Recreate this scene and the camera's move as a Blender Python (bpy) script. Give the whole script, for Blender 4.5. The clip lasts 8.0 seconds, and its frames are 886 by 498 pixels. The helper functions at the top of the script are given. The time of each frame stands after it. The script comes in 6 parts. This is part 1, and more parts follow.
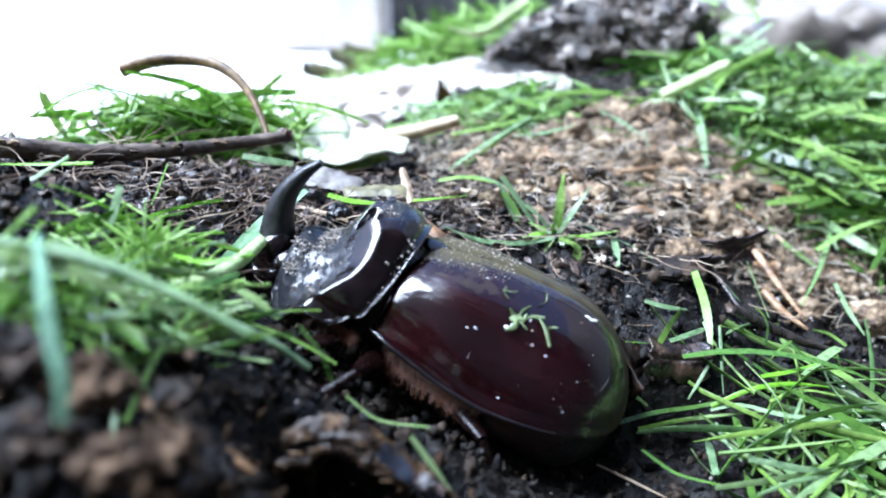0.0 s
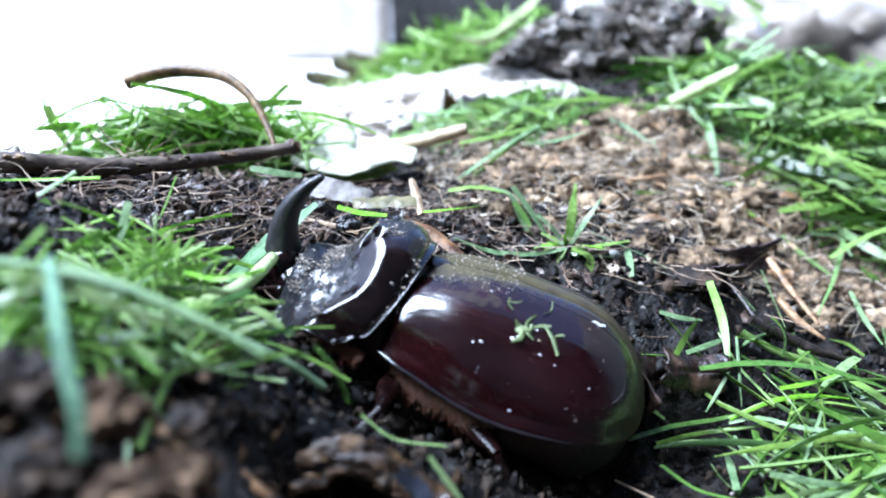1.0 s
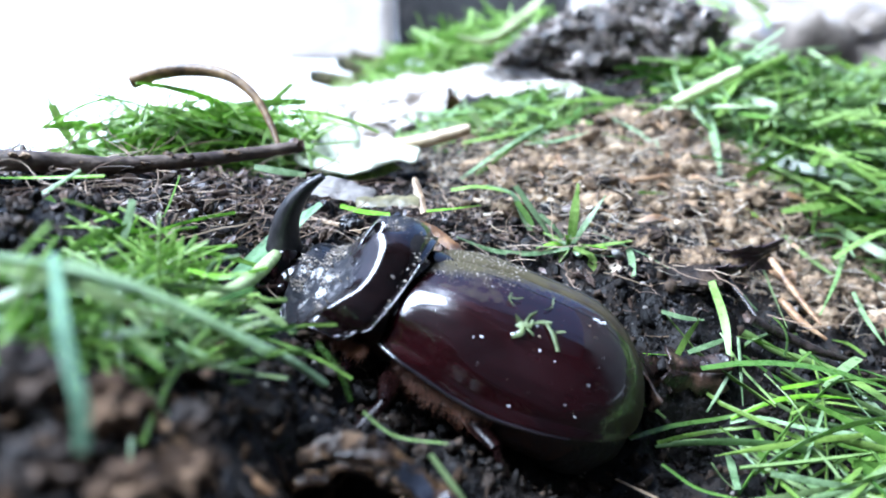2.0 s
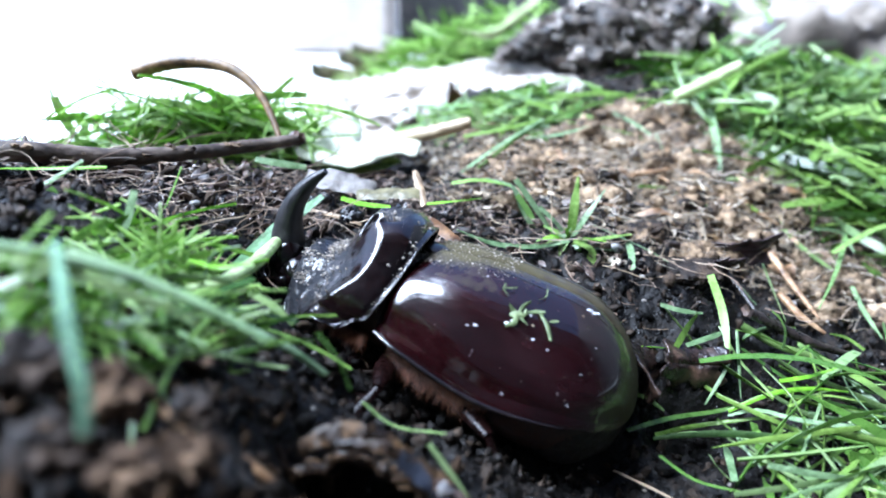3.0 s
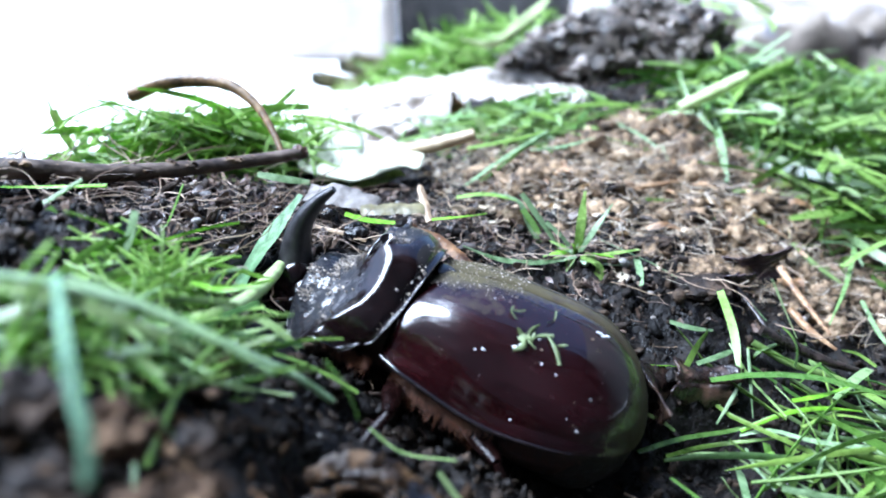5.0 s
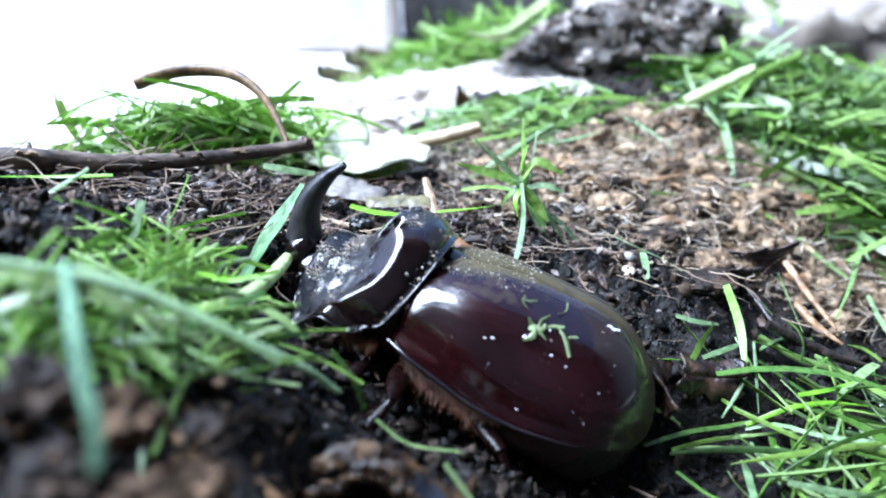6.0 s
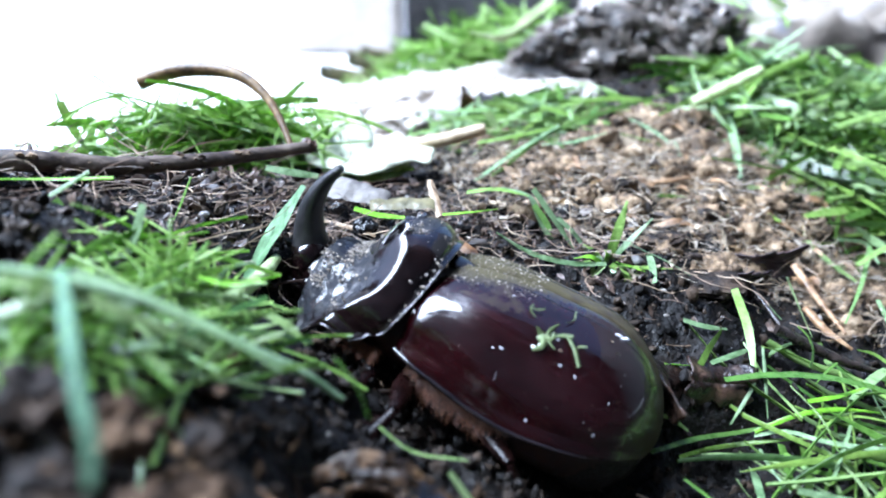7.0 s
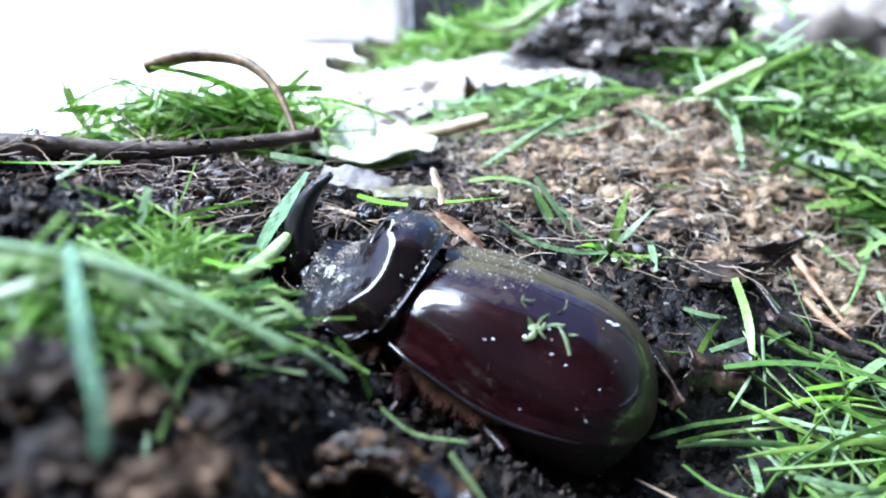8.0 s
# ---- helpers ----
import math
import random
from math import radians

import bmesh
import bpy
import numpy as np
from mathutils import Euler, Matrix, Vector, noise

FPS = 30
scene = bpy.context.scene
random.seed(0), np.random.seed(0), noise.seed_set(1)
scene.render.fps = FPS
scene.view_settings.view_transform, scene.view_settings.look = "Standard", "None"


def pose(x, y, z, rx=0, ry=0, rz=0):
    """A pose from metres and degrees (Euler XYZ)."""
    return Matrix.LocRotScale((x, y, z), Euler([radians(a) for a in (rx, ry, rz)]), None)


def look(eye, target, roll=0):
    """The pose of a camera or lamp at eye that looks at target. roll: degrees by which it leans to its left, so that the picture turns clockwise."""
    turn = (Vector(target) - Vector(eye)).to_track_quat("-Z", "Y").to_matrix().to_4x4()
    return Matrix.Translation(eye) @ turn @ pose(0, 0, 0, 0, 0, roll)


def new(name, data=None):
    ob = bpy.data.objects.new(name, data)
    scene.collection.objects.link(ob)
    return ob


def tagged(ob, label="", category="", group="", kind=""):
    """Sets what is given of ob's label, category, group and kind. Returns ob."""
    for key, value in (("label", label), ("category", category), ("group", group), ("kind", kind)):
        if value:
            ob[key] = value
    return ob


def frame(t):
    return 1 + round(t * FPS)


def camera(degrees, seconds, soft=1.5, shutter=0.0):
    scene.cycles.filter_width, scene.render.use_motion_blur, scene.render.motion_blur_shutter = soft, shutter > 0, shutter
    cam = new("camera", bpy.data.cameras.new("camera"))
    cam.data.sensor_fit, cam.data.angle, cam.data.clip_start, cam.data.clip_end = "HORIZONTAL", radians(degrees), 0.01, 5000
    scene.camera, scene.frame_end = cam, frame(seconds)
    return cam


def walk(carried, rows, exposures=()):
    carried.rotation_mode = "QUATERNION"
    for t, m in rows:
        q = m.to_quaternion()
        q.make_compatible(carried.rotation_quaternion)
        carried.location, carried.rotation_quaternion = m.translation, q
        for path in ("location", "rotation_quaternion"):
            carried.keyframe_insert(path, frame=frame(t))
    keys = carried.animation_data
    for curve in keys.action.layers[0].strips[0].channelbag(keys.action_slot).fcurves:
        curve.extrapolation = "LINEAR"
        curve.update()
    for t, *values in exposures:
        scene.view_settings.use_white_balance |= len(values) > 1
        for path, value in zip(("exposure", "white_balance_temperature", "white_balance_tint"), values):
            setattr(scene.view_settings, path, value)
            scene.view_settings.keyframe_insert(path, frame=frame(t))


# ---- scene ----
# All sizes below are written in millimetres; MM turns them into metres.
MM = 0.001
cam = camera(59.31, 8.0, soft=1.9)
# A close-up lens: the plane of sharpness lies on the beetle, near and far things blur.
cam.data.dof.use_dof = True
cam.data.dof.focus_distance = 77 * MM
cam.data.dof.aperture_fstop = 23
CAMERA_ROWS = [
    (0.0, 0.000, 0.000, 45.000, 66.000, 0.000, 0.000),
    (0.5, -0.823, 0.802, 45.072, 66.204, 0.263, 0.025),
    (1.0, -1.092, 1.331, 45.152, 66.400, 0.457, -0.134),
    (1.5, -1.033, 1.272, 45.233, 66.518, 0.518, 0.062),
    (3.0, -0.787, 0.608, 45.041, 66.065, 0.240, 0.405),
    (3.5, -1.324, 1.264, 45.093, 66.150, 0.266, 0.380),
    (4.0, -1.499, 1.995, 45.458, 66.283, 0.218, 0.099),
    (4.5, -1.466, 2.324, 45.783, 66.432, 0.326, 0.150),
    (6.0, -1.861, 2.378, 45.407, 65.970, 0.109, 0.537),
    (6.5, -1.589, 2.833, 45.313, 65.913, 0.088, 0.638),
    (7.0, -1.997, 3.356, 45.314, 65.990, 0.134, 0.802),
    (7.5, -2.002, 2.584, 45.387, 65.718, 0.047, 0.973),
    (8.0, -1.911, 2.507, 44.977, 65.513, -0.153, 1.175),
]
walk(cam, [(t, pose(x * MM, y * MM, z * MM, a, b, c)) for t, x, y, z, a, b, c in CAMERA_ROWS],
     [(0.0, 2.08, 5060, 12), (8.0, 2.08, 5060, 12)])

# ---- light ----
SUN_FROM = Vector((-0.54, -0.03, 0.84)).normalized()
world = bpy.data.worlds.new("sky")
scene.world = world
world.use_nodes = True
sky = world.node_tree.nodes.new("ShaderNodeTexSky")
sky.sky_type = "NISHITA"
sky.sun_disc = False
sky.sun_elevation = math.asin(SUN_FROM.z)
sky.sun_rotation = math.atan2(SUN_FROM.x, SUN_FROM.y)
sky.air_density, sky.dust_density, sky.ozone_density = 1.0, 4.0, 1.0
back = world.node_tree.nodes["Background"]
back.inputs["Strength"].default_value = 0.072
world.node_tree.links.new(sky.outputs[0], back.inputs["Color"])
sun = new("sun", bpy.data.lights.new("sun", "SUN"))
sun.data.energy, sun.data.angle, sun.data.color = 4.4, radians(46), (0.97, 1.0, 0.98)
sun.matrix_world = look(SUN_FROM, (0, 0, 0))


# ---- materials ----
def wire(tree, a, b):
    tree.links.new(a, b)


def surface(name, colours, rough=(0.5, 0.7), scale=400, detail=6, bump=0.0, bump_scale=1500, spec=0.5, translucent=0.0, coat=0.0,
            pick="noise", metal=0.0, speck=None, stretch=None, vary=0.25, stripes=0.0, dusty=None, pitted=False):
    """A procedural material. colours: from dark to light. pick: what chooses among them: the grain itself, the thing or the island."""
    m = bpy.data.materials.new(name)
    m.use_nodes = True
    t = m.node_tree
    n = t.nodes
    p = n["Principled BSDF"]
    co = n.new("ShaderNodeTexCoord")
    mp = n.new("ShaderNodeMapping")
    wire(t, co.outputs["Object"], mp.inputs["Vector"])
    if stretch:
        mp.inputs["Scale"].default_value = stretch
    g = n.new("ShaderNodeTexNoise")
    g.inputs["Scale"].default_value, g.inputs["Detail"].default_value, g.inputs["Roughness"].default_value = scale, detail, 0.62
    wire(t, mp.outputs[0], g.inputs["Vector"])
    big = n.new("ShaderNodeTexNoise")
    big.inputs["Scale"].default_value, big.inputs["Detail"].default_value = scale * 0.17, 3
    wire(t, co.outputs["Object"], big.inputs["Vector"])
    ramp = n.new("ShaderNodeValToRGB")
    ramp.color_ramp.elements[0].position, ramp.color_ramp.elements[1].position = (0.3, 0.7) if pick == "noise" else (0.0, 1.0)
    a, b = ramp.color_ramp.elements[0].position, ramp.color_ramp.elements[1].position
    while len(ramp.color_ramp.elements) < len(colours):
        ramp.color_ramp.elements.new(0.5)
    for i, c in enumerate(colours):
        e = ramp.color_ramp.elements[i]
        e.position = a + (b - a) * i / max(1, len(colours) - 1)
        e.color = (*c, 1)
    if pick == "noise":
        mix = n.new("ShaderNodeMath")
        mix.operation = "MULTIPLY_ADD"
        wire(t, big.outputs["Fac"], mix.inputs[0])
        mix.inputs[1].default_value = 0.5
        sub = n.new("ShaderNodeMath")
        sub.operation = "MULTIPLY_ADD"
        wire(t, g.outputs["Fac"], sub.inputs[0])
        sub.inputs[1].default_value, sub.inputs[2].default_value = 1.0, -0.25
        wire(t, sub.outputs[0], mix.inputs[2])
        wire(t, mix.outputs[0], ramp.inputs["Fac"])
    elif pick == "thing":
        info = n.new("ShaderNodeObjectInfo")
        wire(t, info.outputs["Random"], ramp.inputs["Fac"])
    else:
        geo = n.new("ShaderNodeNewGeometry")
        wire(t, geo.outputs["Random Per Island"], ramp.inputs["Fac"])
    col = ramp.outputs["Color"]
    # fine variation of lightness
    hsv = n.new("ShaderNodeHueSaturation")
    mr = n.new("ShaderNodeMapRange")
    mr.inputs["From Min"].default_value, mr.inputs["From Max"].default_value = 0.3, 0.7
    mr.inputs["To Min"].default_value, mr.inputs["To Max"].default_value = 1 - vary, 1 + vary
    wire(t, g.outputs["Fac"], mr.inputs["Value"])
    wire(t, mr.outputs[0], hsv.inputs["Value"])
    wire(t, col, hsv.inputs["Color"])
    col = hsv.outputs["Color"]
    if stripes:
        uv = n.new("ShaderNodeTexWave")
        uv.bands_direction = "X"
        uv.inputs["Scale"].default_value, uv.inputs["Distortion"].default_value = 3.5, 0.6
        wire(t, co.outputs["UV"], uv.inputs["Vector"])
        h2 = n.new("ShaderNodeHueSaturation")
        m2 = n.new("ShaderNodeMapRange")
        m2.inputs["To Min"].default_value, m2.inputs["To Max"].default_value = 1 - stripes, 1 + stripes
        wire(t, uv.outputs["Fac"], m2.inputs["Value"])
        wire(t, m2.outputs[0], h2.inputs["Value"])
        wire(t, col, h2.inputs["Color"])
        col = h2.outputs["Color"]
    if speck:
        colour, s, lo, hi = speck
        sp = n.new("ShaderNodeTexNoise")
        sp.inputs["Scale"].default_value, sp.inputs["Detail"].default_value, sp.inputs["Roughness"].default_value = s, 8, 0.75
        wire(t, co.outputs["Object"], sp.inputs["Vector"])
        sr = n.new("ShaderNodeMapRange")
        sr.inputs["From Min"].default_value, sr.inputs["From Max"].default_value = lo, hi
        wire(t, sp.outputs["Fac"], sr.inputs["Value"])
        mx = n.new("ShaderNodeMix")
        mx.data_type = "RGBA"
        wire(t, sr.outputs[0], mx.inputs["Factor"])
        wire(t, col, mx.inputs["A"])
        mx.inputs["B"].default_value = (*colour, 1)
        col = mx.outputs["Result"]
    veil = None
    if dusty:
        # a film of dried dirt, on the wing cases also painted reflection, where the mesh says that it lies, broken up
        # by grain
        at = n.new("ShaderNodeAttribute")
        at.attribute_name = "dust_sheen"
        gr = n.new("ShaderNodeTexNoise")
        gr.inputs["Scale"].default_value, gr.inputs["Detail"].default_value, gr.inputs["Roughness"].default_value = 700, 9, 0.75
        wire(t, co.outputs["Object"], gr.inputs["Vector"])
        ad = n.new("ShaderNodeMath")
        ad.operation = "MULTIPLY_ADD"
        wire(t, at.outputs["Fac"], ad.inputs[0])
        ad.inputs[1].default_value = 0.66
        wire(t, gr.outputs["Fac"], ad.inputs[2])
        dm = n.new("ShaderNodeMapRange")
        dm.inputs["From Min"].default_value, dm.inputs["From Max"].default_value = 0.74, 1.12
        wire(t, ad.outputs[0], dm.inputs["Value"])
        veil = dm.outputs[0]
        mx = n.new("ShaderNodeMix")
        mx.data_type = "RGBA"
        wire(t, veil, mx.inputs["Factor"])
        wire(t, col, mx.inputs["A"])
        mx.inputs["B"].default_value = (*dusty, 1)
        col = mx.outputs["Result"]
    wire(t, col, p.inputs["Base Color"])
    rr = n.new("ShaderNodeMapRange")
    rr.inputs["From Min"].default_value, rr.inputs["From Max"].default_value = 0.35, 0.65
    rr.inputs["To Min"].default_value, rr.inputs["To Max"].default_value = rough
    wire(t, g.outputs["Fac"], rr.inputs["Value"])
    rough_out = rr.outputs[0]
    if veil:
        mm = n.new("ShaderNodeMix")
        wire(t, veil, mm.inputs[0])
        wire(t, rough_out, mm.inputs[2])
        mm.inputs[3].default_value = 0.8
        sv = n.new("ShaderNodeMapRange")
        sv.inputs["To Min"].default_value, sv.inputs["To Max"].default_value = spec, 0.05
        wire(t, veil, sv.inputs["Value"])
        rough_out = mm.outputs[0]
        cw = n.new("ShaderNodeMapRange")
        cw.inputs["To Min"].default_value, cw.inputs["To Max"].default_value = coat, 0.0
        wire(t, veil, cw.inputs["Value"])
    wire(t, rough_out, p.inputs["Roughness"])
    p.inputs["Specular IOR Level"].default_value = spec
    p.inputs["Metallic"].default_value = metal
    p.inputs["Coat Weight"].default_value = coat
    if veil:
        wire(t, cw.outputs[0], p.inputs["Coat Weight"])
        wire(t, sv.outputs[0], p.inputs["Specular IOR Level"])
    p.inputs["Coat Roughness"].default_value = 0.06
    if bump:
        bn = n.new("ShaderNodeTexNoise")
        bn.inputs["Scale"].default_value, bn.inputs["Detail"].default_value = bump_scale, 6
        wire(t, mp.outputs[0], bn.inputs["Vector"])
        bu = n.new("ShaderNodeBump")
        bu.inputs["Strength"].default_value, bu.inputs["Distance"].default_value = 0.8, bump * MM
        wire(t, bn.outputs["Fac"], bu.inputs["Height"])
        wire(t, bu.outputs[0], p.inputs["Normal"])
        if pitted:
            bs = n.new("ShaderNodeMapRange")
            bs.inputs["To Min"].default_value, bs.inputs["To Max"].default_value = 0.1, 1.0
            wire(t, at.outputs["Fac"], bs.inputs["Value"])
            wire(t, bs.outputs[0], bu.inputs["Strength"])
    if translucent:
        tr = n.new("ShaderNodeBsdfTranslucent")
        wire(t, col, tr.inputs["Color"])
        ms = n.new("ShaderNodeMixShader")
        ms.inputs[0].default_value = translucent
        out = n["Material Output"]
        wire(t, p.outputs[0], ms.inputs[1])
        wire(t, tr.outputs[0], ms.inputs[2])
        wire(t, ms.outputs[0], out.inputs["Surface"])
    return m


SOIL = surface("dark_wet_soil", [(0.002, 0.0015, 0.001), (0.005, 0.0036, 0.0026), (0.02, 0.014, 0.0095)], rough=(0.22, 0.9), scale=700, bump=0.6, bump_scale=1800, spec=0.3)
CRUMB = surface("soil_crumb", [(0.002, 0.0016, 0.0012), (0.006, 0.004, 0.003), (0.05, 0.033, 0.02), (0.011, 0.008, 0.006), (0.004, 0.003, 0.002)], rough=(0.35, 0.95), spec=0.25, scale=1500, bump=0.25, bump_scale=4000, pick="island", vary=0.5)
GRIT = surface("pale_grit", [(0.25, 0.23, 0.2), (0.15, 0.125, 0.095), (0.36, 0.35, 0.34)], rough=(0.3, 0.6), scale=1500, pick="island")
FIBRE = surface("brown_plant_fibre", [(0.04, 0.028, 0.019), (0.21, 0.155, 0.095), (0.38, 0.31, 0.21), (0.5, 0.44, 0.35), (0.07, 0.05, 0.034), (0.24, 0.18, 0.115), (0.02, 0.015, 0.013), (0.31, 0.2, 0.085), (0.27, 0.24, 0.21)], rough=(0.45, 0.8), scale=1200, pick="island", vary=0.4)
MULCH = surface("rotted_mulch", [(0.005, 0.0035, 0.0025), (0.02, 0.014, 0.01), (0.07, 0.048, 0.033)], spec=0.22, rough=(0.4, 0.9), scale=600, bump=0.5, bump_scale=1600)
ROOT = surface("fine_root", [(0.07, 0.043, 0.028), (0.17, 0.11, 0.07), (0.34, 0.25, 0.16), (0.1, 0.062, 0.042)], rough=(0.4, 0.7), scale=1500, pick="island")
GREENS = [(0.035, 0.075, 0.012), (0.17, 0.28, 0.045), (0.24, 0.39, 0.075), (0.32, 0.42, 0.18), (0.05, 0.12, 0.02), (0.31, 0.46, 0.09), (0.27, 0.38, 0.2), (0.17, 0.32, 0.05), (0.08, 0.17, 0.026)]
GRASS = surface("cut_grass", GREENS, rough=(0.2, 0.42), scale=900, bump=0.06, bump_scale=3000, spec=0.55, translucent=0.4, pick="island", stripes=0.22, vary=0.2)
BLADE = surface("grass_blade", GREENS, rough=(0.2, 0.42), scale=900, bump=0.06, bump_scale=3000, spec=0.55, translucent=0.4, pick="thing", stripes=0.22, vary=0.2)
LIME = surface("fresh_lime_grass", [(0.2, 0.45, 0.02), (0.28, 0.55, 0.04)], rough=(0.25, 0.45), scale=900, translucent=0.35, stripes=0.15)
PALE = surface("pale_green_stalk", [(0.42, 0.55, 0.2), (0.62, 0.7, 0.4)], rough=(0.3, 0.5), scale=500, translucent=0.25, stripes=0.15)
TEAL = surface("blue_green_blade", [(0.1, 0.19, 0.11), (0.19, 0.31, 0.2)], spec=0.15, rough=(0.6, 0.8), scale=600, translucent=0.25, stripes=0.15)
SILVER = surface("pale_blade_underside", [(0.11, 0.19, 0.07), (0.25, 0.35, 0.18)], rough=(0.3, 0.5), scale=900, translucent=0.25, stripes=0.3)
STRAW = surface("dry_straw", [(0.2, 0.13, 0.07), (0.38, 0.28, 0.17)], rough=(0.4, 0.7), scale=900, bump=0.08, stripes=0.2)
BARK = surface("brown_bark", [(0.004, 0.0025, 0.002), (0.022, 0.012, 0.008), (0.09, 0.05, 0.03)], rough=(0.15, 0.5), scale=500, bump=0.3, bump_scale=1500)
TWIG = surface("dark_twig_bark", [(0.02, 0.013, 0.009), (0.07, 0.049, 0.034), (0.15, 0.115, 0.088)], rough=(0.4, 0.75), scale=500, bump=0.3, bump_scale=1300, stretch=(0.3, 1, 1))
STEM = surface("brown_dry_stem", [(0.06, 0.035, 0.014), (0.16, 0.095, 0.035), (0.25, 0.17, 0.08)], rough=(0.35, 0.6), scale=500, bump=0.12, bump_scale=2500, speck=((0.55, 0.5, 0.45), 2500, 0.68, 0.74))
# a green leaf in strong sun: the glare is put into this pale colour
LEAF = surface("pale_leaf", [(0.5, 0.52, 0.36), (0.64, 0.64, 0.5)], rough=(0.35, 0.55), scale=300, bump=0.15, bump_scale=900, translucent=0.15)
DARKLEAF = surface("rotten_purple_leaf", [(0.03, 0.02, 0.024), (0.075, 0.045, 0.05)], rough=(0.25, 0.5), scale=700, bump=0.2, bump_scale=2000)
# lightened in colour to stand in for a sunlit patch of debris
HUSK = surface("glare_tinted_husk", [(0.24, 0.195, 0.155), (0.44, 0.39, 0.34), (0.58, 0.53, 0.49)], rough=(0.5, 0.8), scale=300, bump=0.4, bump_scale=900)
CREAM = surface("cream_dry_stalk", [(0.28, 0.2, 0.11), (0.42, 0.34, 0.22)], rough=(0.35, 0.55), scale=500, stripes=0.1)
GREENSTALK = surface("green_grass_stalk", [(0.24, 0.4, 0.17), (0.46, 0.58, 0.36)], rough=(0.3, 0.5), scale=500, translucent=0.2, stripes=0.25)
BARKWET = surface("wet_black_root", [(0.01, 0.008, 0.007), (0.04, 0.028, 0.022)], rough=(0.2, 0.45), scale=700, bump=0.2, bump_scale=2000)
STRAWROOT = surface("orange_brown_fibre_stalk", [(0.1, 0.05, 0.02), (0.26, 0.15, 0.07), (0.4, 0.28, 0.16)], rough=(0.35, 0.6), scale=700, bump=0.15, bump_scale=2500, stretch=(0.4, 1, 1))
STONE = surface("beige_stone", [(0.13, 0.11, 0.085), (0.24, 0.2, 0.16), (0.15, 0.16, 0.2)], rough=(0.6, 0.85), scale=80, bump=0.6, bump_scale=300)
PUSHED = surface("grey_green_blade", [(0.08, 0.17, 0.06), (0.2, 0.33, 0.17)], rough=(0.35, 0.55), scale=900, translucent=0.3, stripes=0.35)
OLIVE = surface("olive_leaf_flake", [(0.08, 0.07, 0.03), (0.15, 0.13, 0.06)], rough=(0.3, 0.5), scale=700, bump=0.1, bump_scale=2000)
FLOOR = surface("white_concrete", [(0.74, 0.73, 0.71), (0.84, 0.83, 0.82)], rough=(0.5, 0.8), scale=60, bump=0.2, bump_scale=600)
WALL = surface("beige_render", [(0.42, 0.375, 0.33), (0.5, 0.455, 0.41)], rough=(0.6, 0.85), scale=60, bump=0.3, bump_scale=500)
# for the unseen sheet overhead that shapes the light
BLOCKER_GREY = surface("sky_blocker_grey", [(0.035, 0.036, 0.039), (0.065, 0.066, 0.07)], rough=(0.6, 0.9), scale=20, bump=0.3, bump_scale=300)
# for the unseen walls that keep sky light off the heap
BLOCKER_DARK = surface("sky_blocker_dark", [(0.02, 0.02, 0.021), (0.042, 0.042, 0.044)], rough=(0.5, 0.8), scale=20, bump=0.3, bump_scale=200)
IRON = surface("dark_grating", [(0.03, 0.03, 0.035), (0.09, 0.085, 0.085)], rough=(0.4, 0.7), scale=200)
# its olive film is dust and also an olive reflection put into the colour
CHITIN = surface("red_brown_chitin", [(0.002, 0.0003, 0.0005), (0.014, 0.0011, 0.0019)], rough=(0.12, 0.3), scale=260, bump=0.42, bump_scale=460, spec=0.4, coat=1.0, stretch=(0.3, 1, 1), dusty=(0.072, 0.062, 0.036),
                 speck=((0.3, 0.27, 0.22), 1100, 0.69, 0.76))
BLACK = surface("black_chitin", [(0.004, 0.003, 0.003), (0.012, 0.007, 0.007)], rough=(0.12, 0.26), scale=500, bump=0.06, bump_scale=1800, spec=0.5, coat=0.15, dusty=(0.04, 0.034, 0.028),
                speck=((0.3, 0.26, 0.21), 900, 0.64, 0.74))
SHIELD = surface("dusty_black_chitin", [(0.002, 0.0012, 0.0012), (0.007, 0.003, 0.003)], rough=(0.1, 0.22), scale=500, bump=0.3, bump_scale=1600, spec=0.4, coat=0.7, dusty=(0.026, 0.027, 0.031), pitted=True,
                 speck=((0.3, 0.27, 0.23), 1300, 0.66, 0.74))
ROTTED = surface("rotted_wood_bits", [(0.004, 0.003, 0.002), (0.015, 0.01, 0.006), (0.09, 0.055, 0.03), (0.008, 0.006, 0.005), (0.03, 0.018, 0.01)], rough=(0.7, 0.95), spec=0.12, scale=900, bump=0.3, bump_scale=2500, pick="island", vary=0.4)
SHARD = surface("rotted_leaf_shard", [(0.012, 0.008, 0.007), (0.07, 0.045, 0.036), (0.13, 0.088, 0.06), (0.025, 0.016, 0.013), (0.24, 0.17, 0.12), (0.018, 0.014, 0.015), (0.11, 0.072, 0.055)], rough=(0.2, 0.55), scale=1200, bump=0.15, bump_scale=3000, spec=0.5, pick="island", vary=0.5)
MATTED = surface("matted_fibre", [(0.014, 0.009, 0.006), (0.09, 0.06, 0.036), (0.24, 0.165, 0.095), (0.38, 0.29, 0.19)], rough=(0.5, 0.9), scale=700, bump=0.6, bump_scale=1600, spec=0.3)
RIM = surface("polished_rim", [(0.006, 0.004, 0.004), (0.012, 0.008, 0.008)], rough=(0.08, 0.16), scale=500, spec=0.8, coat=0.6)
LEG = surface("leg_chitin", [(0.003, 0.0013, 0.0012), (0.009, 0.003, 0.0026)], rough=(0.2, 0.36), scale=900, bump=0.08, bump_scale=3000, spec=0.16)
